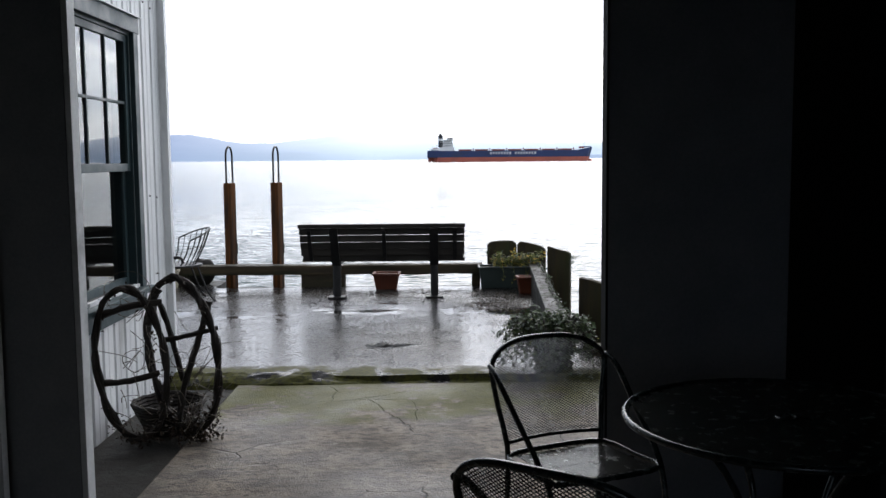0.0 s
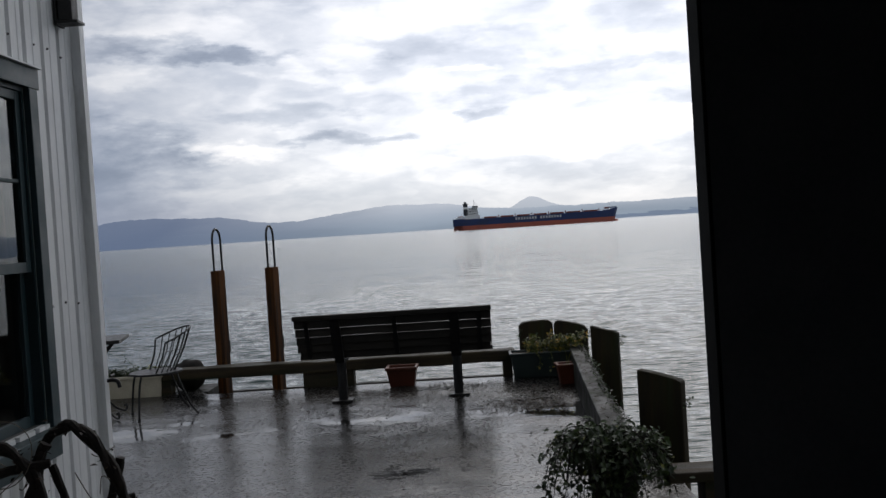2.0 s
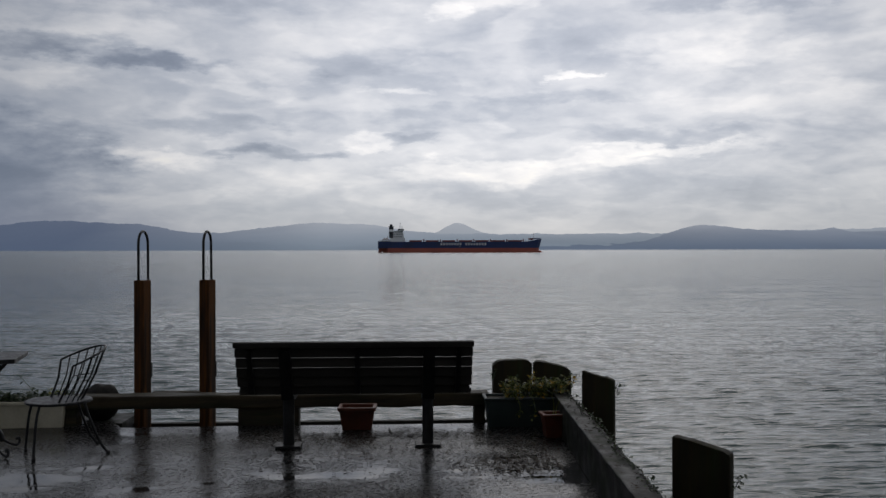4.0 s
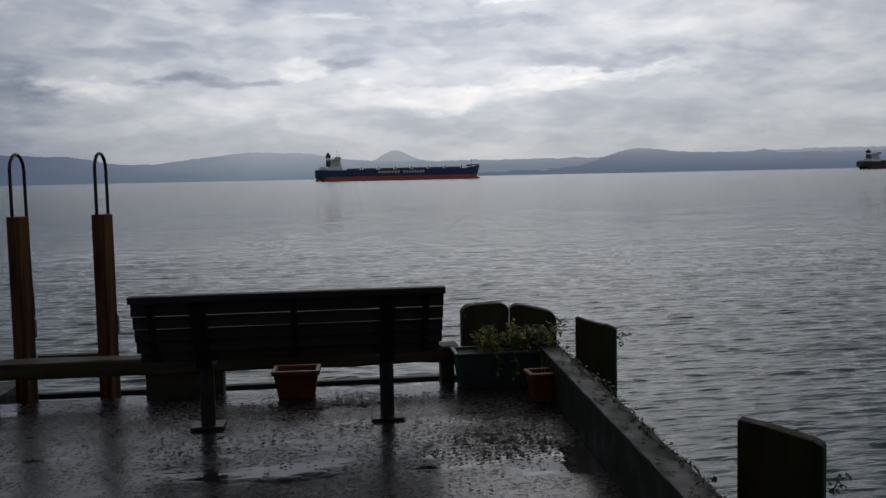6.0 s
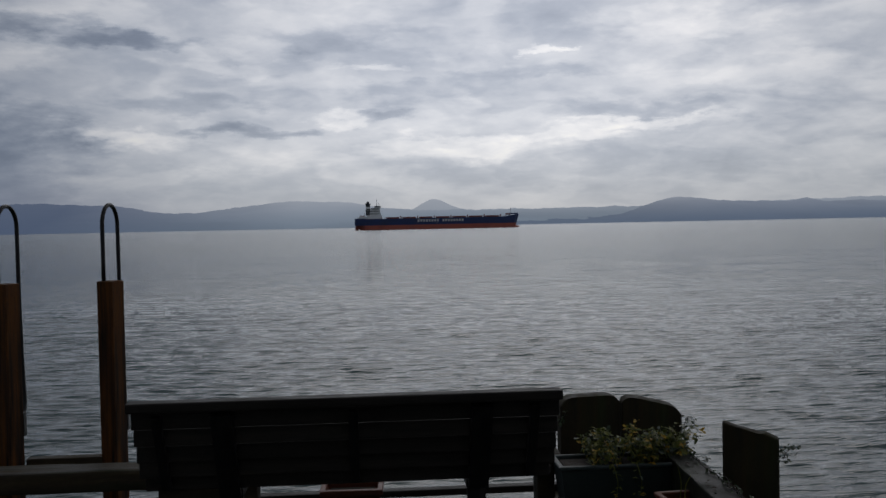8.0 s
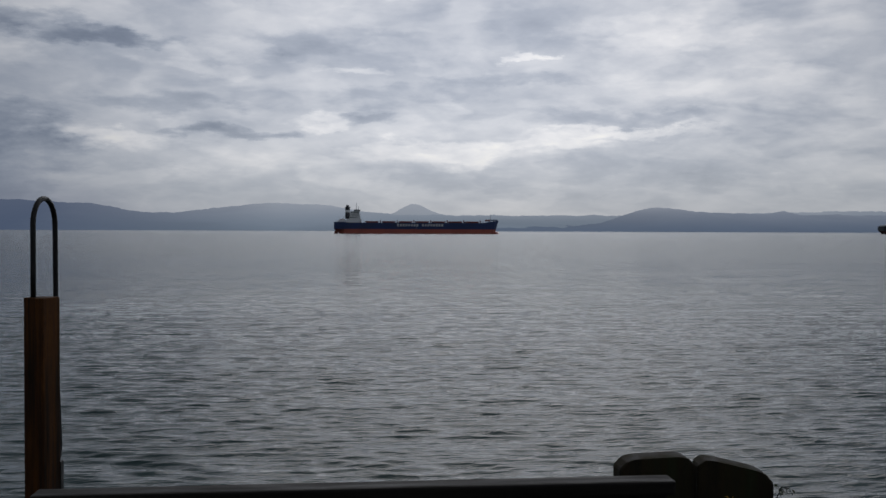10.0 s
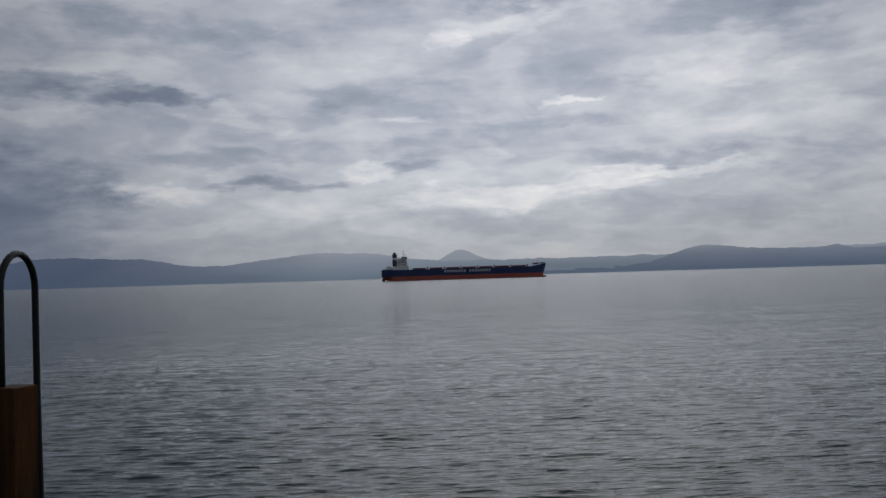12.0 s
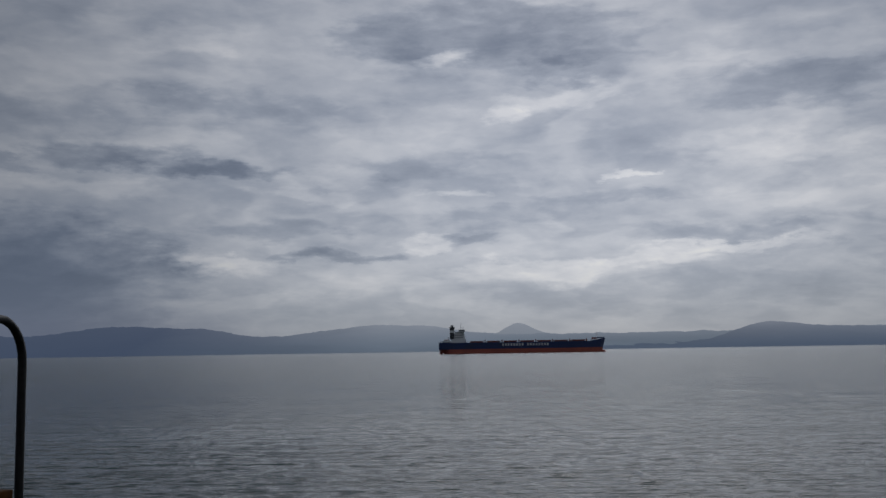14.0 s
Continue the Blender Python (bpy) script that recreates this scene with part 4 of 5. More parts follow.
ladder_post(-2.128, 11.94)


def build_planks():
    """Upright planks outside the kerb and corner."""
    def plank(name, label, outline, depth, at, rz, group="upright planks"):
        bm = bmesh.new()
        prism(bm, outline, depth)
        bmesh.ops.bevel(bm, geom=[e for e in bm.edges if e.calc_length() > 0.05], offset=0.008, segments=1, affect="EDGES")
        ob = solid(name, bm, "plank", label, "plank", group=group)
        ob.matrix_basis = pose(*at, 0, 0, rz)
        return ob

    def domed(w, h0, h1, rise):
        top = [(w * k / 10, h0 + (h1 - h0) * k / 10 + rise * (1 - (2 * k / 10 - 1) ** 6) ** 0.7) for k in range(11)]
        return [(0, -3.4)] + [(0, top[0][1])] + top[1:-1] + [(w, top[-1][1]), (w, -3.4)]

    plank("rounded_plank", "thick brown plank with a rounded top", domed(0.37, 0.462, 0.475, 0.045), 0.12, (0.63, 11.80, 0), 0)
    plank("rounded_plank", "thick brown plank with a rounded sloping top", domed(0.36, 0.475, 0.395, 0.042), 0.12, (1.005, 11.79, 0), -8)
    plank("upright_plank", "dark weathered plank with a slanting top", [(0, -3.4), (0, 0.53), (0.17, 0.475), (0.20, 0.485), (0.275, 0.455), (0.275, -3.4)], 0.07, (1.285, 10.883, 0), -25)
    plank("upright_plank", "broad dark mossy plank with a slanting top", [(0, -3.4), (0, 0.492), (0.10, 0.478), (0.30, 0.44), (0.335, 0.42), (0.335, -3.4)], 0.075, (1.275, 8.263, 0), -38)
    kerb = thing("kerb", "concrete kerb with ivy and leaves on its top", "kerb", kind="structure")
    bm = bmesh.new()
    box(bm, 0, 0.15, 0, 4.5, -0.005, 0.28, 0.012)
    bmesh.ops.subdivide_edges(bm, edges=[e for e in bm.edges if e.calc_length() > 1], cuts=40)
    for v in bm.verts:
        v.co.x += 0.004 * noise.noise((v.co.y * 7, v.co.z * 7, 2))
        v.co.z += 0.006 * noise.noise((v.co.y * 6, v.co.x * 7, 6)) if v.co.z > 0.2 else 0
    ob = part("kerb_stone", bm, "kerb", kerb)
    kerb.matrix_basis = pose(0.895, 7.05, 0, 0, 0, -2.9)
    ledge = solid("wooden_ledge", boxed(1.16, 1.75, 6.72, 6.95, 0.10, 0.16, bevel=0.01), "timber", "short weathered plank lying behind the shrub", "plank")
    part("ledge_block", boxed(1.36, 1.5, 6.74, 6.93, -0.8, 0.0995), "timber", ledge)


build_planks()


# ---- bench ----
def build_bench():
    bench = thing("bench", "dark weathered slatted wooden park bench on two pedestals", "bench", (-0.605, 10.17, 0), 0.0)
    w = 0.915
    # back: slats from the top cap down, leaning towards the land side at the top
    lean = lambda z: 0.24 * (0.855 - z) / 0.45
    part("top_slat", boxed(-w, w, -0.035, 0.045, 0.815, 0.858, bevel=0.008), "bench", bench, "wide cap slat, wet on top")
    for z0, h in ((0.737, 0.073), (0.656, 0.0735), (0.575, 0.0735), (0.499, 0.074)):
        bm = bmesh.new()
        y = lean(z0 + 0.035)
        box(bm, -w + 0.006, w - 0.006, y - 0.022, y + 0.022, z0, z0 + h, 0.007)
        part("back_slat", bm, "bench", bench)
    for z0, x in ((0.43, 0), ):
        y = lean(z0 + 0.02)
        part("back_slat", boxed(-w + 0.02, w - 0.02, y - 0.02, y + 0.025, z0, z0 + 0.067, bevel=0.007), "bench", bench)
    # seat slats on the water side
    for k in range(5):
        part("seat_slat", boxed(-w, w, 0.28 + k * 0.088, 0.355 + k * 0.088, 0.415, 0.455, bevel=0.007), "bench", bench)
    for x in (-0.915 + 0.385, 0.57):
        bm = bmesh.new()
        tube(bm, [(x, 0.30, 0.02), (x, 0.30, 0.42)], 0.045, 12)
        part("pedestal", bm, "castiron", bench, "dark round steel pedestal", smooth=False)
        part("foot_plate", boxed(x - 0.10, x + 0.10, 0.21, 0.39, 0.0, 0.022, bevel=0.004), "castiron", bench)
        bm = bmesh.new()
        box(bm, x - 0.05, x + 0.05, 0.24, 0.74, 0.375, 0.414, 0.005)
        part("seat_bearer", bm, "castiron", bench)
        bm = bmesh.new()
        prism(bm, [(-0.045, 0), (0.045, 0), (0.045, 0.46), (-0.045, 0.46)], 0.035)
        ob = part("back_bracket", bm, "castiron", bench, "dark upright bracket behind the slats")
        ob.matrix_basis = pose(x, 0.20, 0.385, 28, 0, 0)
    for x in (-0.80, 0.02, 0.80):
        bm = bmesh.new()
        prism(bm, [(-0.02, 0), (0.02, 0), (0.02, 0.40), (-0.02, 0.40)], 0.02)
        ob = part("back_strap", bm, "castiron", bench)
        ob.matrix_basis = pose(x, 0.182, 0.435, 28, 0, 0)


build_bench()


# ---- plants ----
def leaves(name, mat, parent, spots, size, seed, label="", droop=0.3):
    """Many small folded leaves, one at each spot."""
    rnd = random.Random(seed)
    verts, faces = [], []
    for p in spots:
        s = size * rnd.uniform(0.55, 1.3)
        yaw, tilt, roll = rnd.uniform(0, 2 * math.pi), rnd.uniform(-0.9, 0.6) - droop, rnd.uniform(-0.6, 0.6)
        m = Matrix.Translation(p) @ Euler((tilt, roll, yaw)).to_matrix().to_4x4()
        k = len(verts)
        for v in ((0, 0, 0), (0.34, 0.45, 0.10), (0, 1, -0.08), (-0.34, 0.45, 0.10), (0, 0.5, -0.02)):
            verts.append(m @ (Vector(v) * s))
        faces += [(k, k + 1, k + 4), (k + 1, k + 2, k + 4), (k + 2, k + 3, k + 4), (k + 3, k, k + 4)]
    ob = raw(name, verts, faces, mat)
    ob.parent = parent
    return tagged(ob, label, kind="stuff")


def stems(name, mat, parent, lines, r, label=""):
    bm = bmesh.new()
    for l in lines:
        tube(bm, l, [r * (1 - 0.6 * i / (len(l) - 1)) for i in range(len(l))], 5)
    return tagged(part(name, bm, mat, parent, label), kind="stuff")


def arching(rnd, n, reach, height, fall, base=0.04):
    """Stems that rise from a root, lean out and droop."""
    out = []
    for _ in range(n):
        a, k = rnd.uniform(0, 2 * math.pi), rnd.uniform(0.45, 1.0)
        r, h = reach * k, height * rnd.uniform(0.6, 1.0)
        out.append(bend([(base * math.cos(a), base * math.sin(a), 0), (r * 0.35 * math.cos(a), r * 0.35 * math.sin(a), h * 0.75),
                         (r * 0.75 * math.cos(a + 0.2), r * 0.75 * math.sin(a + 0.2), h), (r * math.cos(a + 0.3), r * math.sin(a + 0.3), h - fall * rnd.uniform(0.3, 1.0))], 4))
    return out


def along(rnd, lines, n, spread, first=0.3):
    spots = []
    for _ in range(n):
        l = rnd.choice(lines)
        i = rnd.uniform(first, 1.0) * (len(l) - 1)
        p = l[int(i)].lerp(l[min(int(i) + 1, len(l) - 1)], i % 1)
        spots.append(p + Vector((rnd.gauss(0, spread), rnd.gauss(0, spread), rnd.gauss(0, spread))))
    return spots


def build_shrub():
    rnd = random.Random(4)
    shrub = thing("potted_shrub", "dark leafy evergreen shrub in a dark pot on the deck", "plant", (0.83, 6.86, 0))
    bm = bmesh.new()
    bmesh.ops.create_cone(bm, cap_ends=True, segments=24, radius1=0.12, radius2=0.15, depth=0.20)
    bmesh.ops.translate(bm, verts=bm.verts, vec=(0.05, 0, 0.10))
    part("pot", bm, "stone", shrub, "round dark pot")
    lines = [[p + Vector((0.02, 0, 0.14)) for p in l] for l in arching(rnd, 105, 0.39, 0.24, 0.34)]
    lines += [[p + Vector((0.02, 0, 0.14)) for p in l] for l in arching(rnd, 8, 0.25, 0.28, 0.05)]
    lines += [[p + Vector((0.04, -0.06, 0.13)) for p in l] for l in arching(rnd, 34, 0.20, 0.10, 0.24)]
    stems("stalk_growth", "bark", shrub, lines, 0.005)
    leaves("foliage", "leaf", shrub, along(rnd, lines, 4800, 0.024, 0.12), 0.042, 5, "glossy dark green leaves")
    leaves("young_leaves", "leaf2", shrub, along(rnd, lines, 160, 0.02, 0.6), 0.034, 6, "a few lighter leaf tips")


build_shrub()


def trough(parent, w, d, h, mat, soil=0.03, rim=0.02, taper=0.03):
    """An open box planter with a rim, its base at the origin, running along x."""
    bm = bmesh.new()
    outer0 = [(-w / 2 + taper, -d / 2 + taper), (w / 2 - taper, -d / 2 + taper), (w / 2 - taper, d / 2 - taper), (-w / 2 + taper, d / 2 - taper)]
    outer1 = [(-w / 2, -d / 2), (w / 2, -d / 2), (w / 2, d / 2), (-w / 2, d / 2)]
    e = 0.015
    lip = [(x * (1 + 2 * e / w), y * (1 + 2 * e / d)) for x, y in outer1]
    inner = [(x * (1 - 2 * e / w), y * (1 - 2 * e / d)) for x, y in outer1]
    levels = [(outer0, 0), (outer1, h - rim), (lip, h - rim), (lip, h), (inner, h), (inner, h - soil)]
    rings = [[bm.verts.new((x, y, z)) for x, y in o] for o, z in levels]
    bm.faces.new(rings[0][::-1])
    for a, b in zip(rings, rings[1:]):
        for i in range(4):
            bm.faces.new((a[i], a[(i + 1) % 4], b[(i + 1) % 4], b[i]))
    bm.faces.new(rings[-1])
    bmesh.ops.bevel(bm, geom=[x for x in bm.edges if x.calc_length() > 0.01], offset=0.004, segments=1, affect="EDGES")
    part("box", bm, mat, parent)
    part("soil", boxed(-w / 2 + 0.03, w / 2 - 0.03, -d / 2 + 0.03, d / 2 - 0.03, h - soil, h - soil + 0.012), "soil", parent, "dark potting soil")


def build_planters():
    rnd = random.Random(9)
    big = thing("planter_box", "dark green-grey window box with trailing yellow flowers", "planter", (0.86, 11.275, 0))
    trough(big, 0.72, 0.26, 0.262, "planter")
    lines = []
    for k in range(34):
        ox = rnd.uniform(-0.2, 0.36)
        lines += [[p + Vector((ox, rnd.uniform(-0.08, 0.1), 0.24)) for p in l] for l in arching(rnd, 2, 0.13, 0.19 * rnd.uniform(0.5, 1.1), 0.08)]
    for ox in (-0.08, 0.05):  # trailing down the front
        lines.append(bend([(ox, -0.1, 0.25), (ox - 0.01, -0.17, 0.27), (ox + 0.01, -0.185, 0.18), (ox, -0.18, 0.10)], 5))
    stems("stalk_growth", "leaf2", big, lines, 0.0035)
    leaves("foliage", "leaf2", big, along(rnd, lines, 900, 0.012, 0.2), 0.032, 10, "yellow-green leaves")
    leaves("dark_foliage", "leaf", big, along(rnd, lines, 450, 0.02, 0.0), 0.03, 11)
    tips = [l[-1] + Vector((0, 0, 0.01)) for l in lines]
    bl = []
    for p in tips:
        bl += [p + Vector((rnd.gauss(0, 0.007), rnd.gauss(0, 0.007), rnd.gauss(0, 0.006))) for _ in range(5)] if rnd.random() < 0.7 else []
    leaves("blossoms", "petal", big, bl, 0.026, 12, "small yellow blossoms", -0.5)
    spike = bend([(0.05, 0.0, 0.25), (0.06, 0.0, 0.37), (0.08, -0.01, 0.47)], 6)
    stems("flower_spike", "leaf2", big, [spike], 0.005)
    leaves("spike_blossom", "petal", big, [p + Vector((rnd.gauss(0, 0.008), rnd.gauss(0, 0.008), 0)) for p in spike[4:] for _ in range(4)], 0.02, 13, "tall yellow blossom", -0.6)

    pot = thing("flower_pot", "square orange plastic pot with a bare plant stem", "pot", (1.02, 10.74, 0), 4)
    trough(pot, 0.19, 0.17, 0.20, "terracotta", 0.04, 0.022, 0.025)
    stems("stem", "leaf2", pot, [bend([(0.0, 0.02, 0.17), (0.01, 0.03, 0.26), (-0.01, 0.02, 0.34)], 4), bend([(0.02, 0.01, 0.17), (0.03, 0.02, 0.24), (0.05, 0.0, 0.30)], 4)], 0.004)
    pot = thing("flower_pot", "square orange plastic pot under the bench", "pot", (-0.62, 11.2, 0), -2)
    trough(pot, 0.30, 0.22, 0.20, "terracotta", 0.05, 0.03, 0.028)

    cream = thing("planter_box", "cream plastic window box with straggly plants", "planter", (-3.52, 11.5, 0), 1)
    trough(cream, 0.66, 0.26, 0.235, "cream", 0.03, 0.03, 0.02)
    lines = []
    for k in range(14):
        ox = rnd.uniform(-0.28, 0.28)
        lines += [[p + Vector((ox, rnd.uniform(-0.06, 0.06), 0.21)) for p in l] for l in arching(rnd, 2, 0.12, 0.10, 0.06)]
    lines.append(bend([(0.10, 0, 0.21), (0.02, -0.02, 0.33), (-0.10, -0.03, 0.47)], 6))
    stems("stalk_growth", "leaf", cream, lines, 0.004)
    leaves("foliage", "leaf", cream, along(rnd, lines, 420, 0.012, 0.2), 0.04, 15)
    leaves("bright_leaves", "leaf2", cream, [Vector((0.24 + rnd.gauss(0, 0.05), rnd.gauss(0, 0.04), 0.27 + rnd.gauss(0, 0.03))) for _ in range(90)], 0.05, 16, "a tuft of light green leaves")


build_planters()


def build_rock():
    bm = bmesh.new()
    bmesh.ops.create_icosphere(bm, subdivisions=4, radius=1)
    for v in bm.verts:
        d = 1 + 0.16 * noise.noise(v.co * 1.6) + 0.07 * noise.noise(v.co * 4)
        v.co = Vector((v.co.x * 0.19 * d, v.co.y * 0.17 * d, max(-0.165, v.co.z * 0.17 * d)))
    ob = solid("boulder", bm, "stone", "dark rounded stone behind the timber rail", "stone", smooth=True)
    ob.matrix_basis = pose(-3.03, 11.92, 0.140)


build_rock()


def build_ivy_and_litter():
    rnd = random.Random(21)
    ivy = thing("ivy", "small creeping ivy along the kerb and planks", "ivy", (0, 0, 0))
    lines = []
    for k in range(16):
        y = 7.4 + 3.9 * k / 16
        x = 0.895 + 0.05 * (y - 7.05) + 0.13
        lines.append(bend([(x, y, 0.285), (x + rnd.uniform(-0.03, 0.03), y + 0.12, 0.30), (x + rnd.uniform(-0.02, 0.05), y + 0.26, 0.29), (x + 0.06, y + 0.34, 0.26)], 4))
    for x, y, z in ((1.56, 10.77, 0.36), (1.56, 8.02, 0.26), (0.62, 11.80, 0.36), (1.37, 11.73, 0.33)):
        lines.append(bend([(x, y, z), (x + 0.01, y - 0.02, z + 0.04), (x + 0.04, y - 0.03, z + 0.06)], 4))
    stems("runners", "bark", ivy, lines, 0.003)
    leaves("foliage", "leaf", ivy, along(rnd, lines, 620, 0.014, 0.0), 0.026, 22)
    tagged(ivy, kind="stuff")
    spots = []
    for cx, cy, sx, sy, n in ((-1.1, 10.75, 0.30, 0.10, 220), (-0.45, 10.95, 0.5, 0.08, 300), (0.62, 9.75, 0.25, 0.18, 620), (0.75, 10.4, 0.20, 0.22, 260), (0.0, 9.3, 0.5, 0.5, 160), (-1.4, 9.9, 0.5, 0.4, 140), (-1.3, 10.45, 0.2, 0.1, 50),
                              (-0.4, 10.3, 0.6, 0.25, 300), (0.2, 10.9, 0.35, 0.12, 90), (-2.1, 9.55, 0.08, 0.06, 26), (-0.2, 8.2, 0.8, 0.7, 26), (-1.6, 8.2, 0.8, 0.8, 16), (0.1, 8.35, 0.05, 0.02, 5)):
        spots += [Vector((rnd.gauss(cx, sx), rnd.gauss(cy, sy), 0.007)) for _ in range(2 * n)]
    spots = [p for p in spots if p.y < 11.3 and p.x < 0.9]
    for _ in range(260):  # more of them along the top of the kerb
        y = rnd.uniform(7.3, 11.3)
        spots.append(Vector((0.895 + 0.0507 * (y - 7.05) + rnd.choice((rnd.uniform(0.015, 0.05), rnd.uniform(0.02, 0.14), rnd.uniform(0.10, 0.14))), y, 0.288)))
    verts, faces = [], []
    for p in spots:
        s, a = rnd.uniform(0.005, 0.019), rnd.uniform(0, 6.28)
        k = len(verts)
        for q, r, z in ((0, 1, 0.0), (1.4, 0.6, 0.005), (3.14, 1, 0.002), (4.6, 0.6, 0.006)):
            verts.append((p.x + s * r * math.cos(a + q), p.y + s * r * math.sin(a + q), p.z + z * rnd.random()))
        faces.append((k, k + 1, k + 2, k + 3))
    tagged(raw("leaf_litter", verts, faces, "deadleaf"), "wet dark fallen leaves scattered on the deck", "leaves", "", "stuff")


build_ivy_and_litter()


# ---- wire chair and little table by the water ----
def build_wire_chair():
    chair = thing("wire_chair", "dark wrought-iron chair with a fanned wire back", "chair", (-2.87, 10.34, 0), -62)
    # local: faces -y, back at +y
    bm = bmesh.new()
    bmesh.ops.create_cone(bm, cap_ends=True, segments=28, radius1=0.245, radius2=0.245, depth=0.018)
    bmesh.ops.translate(bm, verts=bm.verts, vec=(0, 0, 0.405))
    bmesh.ops.bevel(bm, geom=[e for e in bm.edges if len(e.link_faces) == 2 and e.calc_face_angle(0) > 1], offset=0.005, segments=2, affect="EDGES")
    part("seat", bm, "castiron", chair, "round thin dark seat")
    for sx, sy in ((-1, -1), (1, -1), (-1, 1), (1, 1)):
        bm = bmesh.new()
        tube(bm, bend([(sx * 0.16, sy * 0.16, 0.396), (sx * 0.18, sy * 0.185, 0.30), (sx * 0.20, sy * (0.205 if sy < 0 else 0.26), 0.10), (sx * 0.205, sy * (0.21 if sy < 0 else 0.32), 0.01)], 4), 0.010, 8)
        leg = part("leg", bm, "castiron", chair, smooth=True)
        bm = bmesh.new()
        bmesh.ops.create_uvsphere(bm, u_segments=8, v_segments=6, radius=0.016)
        bmesh.ops.translate(bm, verts=bm.verts, vec=(sx * 0.205, sy * (0.21 if sy < 0 else 0.32), 0.0125))
        part("foot", bm, "castiron", leg, smooth=True)
    top, bot = [], []
    for k in range(13):
        q = radians(-100 + 200 * k / 12)
        bot.append(Vector((0.17 * math.sin(q), 0.17 * math.cos(q), 0.41)))
        top.append(Vector((0.265 * math.sin(q), 0.10 + 0.24 * math.cos(q), 0.71 + 0.10 * math.cos(q))))
    for k, (a, b) in enumerate(zip(bot, top)):
        bm = bmesh.new()
        tube(bm, [a, a.lerp(b, 0.5) + Vector((0, 0.015, 0)), b], 0.009 if k in (0, 12) else 0.0055, 6)
        part("back_wire", bm, "castiron", chair)
    bm = bmesh.new()
    tube(bm, top, 0.008, 8)
    part("back_rail", bm, "castiron", chair, smooth=True)
    bm = bmesh.new()
    tube(bm, [p.lerp(q, 0.45) + Vector((0, 0.013, 0)) for p, q in zip(bot, top)][2:-2], 0.0045, 6)
    part("back_hoop", bm, "castiron", chair)


build_wire_chair()


def build_bistro_table():
    table = thing("bistro_table", "small dark square wrought-iron table with curled feet", "table", (-3.47, 10.35, 0), 12)
    part("tabletop", boxed(-0.30, 0.30, -0.30, 0.30, 0.715, 0.75, bevel=0.006), "castiron", table)
    for k in range(4):
        a = radians(45 + 90 * k)
        c, s = math.cos(a), math.sin(a)
        bm = bmesh.new()
        line = [(0.30, 0.71), (0.22, 0.66), (0.12, 0.56), (0.07, 0.40), (0.10, 0.22), (0.20, 0.08), (0.31, 0.018), (0.345, 0.035), (0.34, 0.07), (0.315, 0.06)]
        tube(bm, bend([(r * c, r * s, z) for r, z in line], 4), 0.010, 8)
        part("leg", bm, "castiron", table, "curled wrought-iron leg", smooth=True)
    bm = bmesh.new()
    tube(bm, [(0.075 * math.cos(2 * math.pi * k / 16), 0.075 * math.sin(2 * math.pi * k / 16), 0.42) for k in range(16)], 0.007, 6, closed=True)
    part("ring", bm, "castiron", table)


build_bistro_table()


# ---- mesh chairs and table in the shed ----
def lattice(bm, place, inside, size, gap=0.0090, wide=0.0015, step=0.04):
    """Expanded metal: two families of slanting strands over a surface place(u, v)."""
    w, h = size
    for slope in (0.62, -0.62):
        run = gap * math.sqrt(1 + slope * slope) / 1.0
        n = int((h + abs(slope) * w) / run) + 2
        for i in range(n):
            v0 = (i * run - (abs(slope) * w if slope > 0 else 0))
            last = None
            k = 0
            while k * step <= w + 1e-6:
                u = k * step
                v = v0 + slope * u
                now = None
                if inside(u, v):
                    p = place(u, v)
                    now = [bm.verts.new(p + Vector(o)) for o in ((0, 0, -wide), (-wide * 0.9, -wide * 0.9, wide * 0.6), (wide * 0.9, wide * 0.9, wide * 0.6))]
                    if last:
                        for j in range(3):
                            bm.faces.new((last[j], last[(j + 1) % 3], now[(j + 1) % 3], now[j]))
                last = now
                k += 1


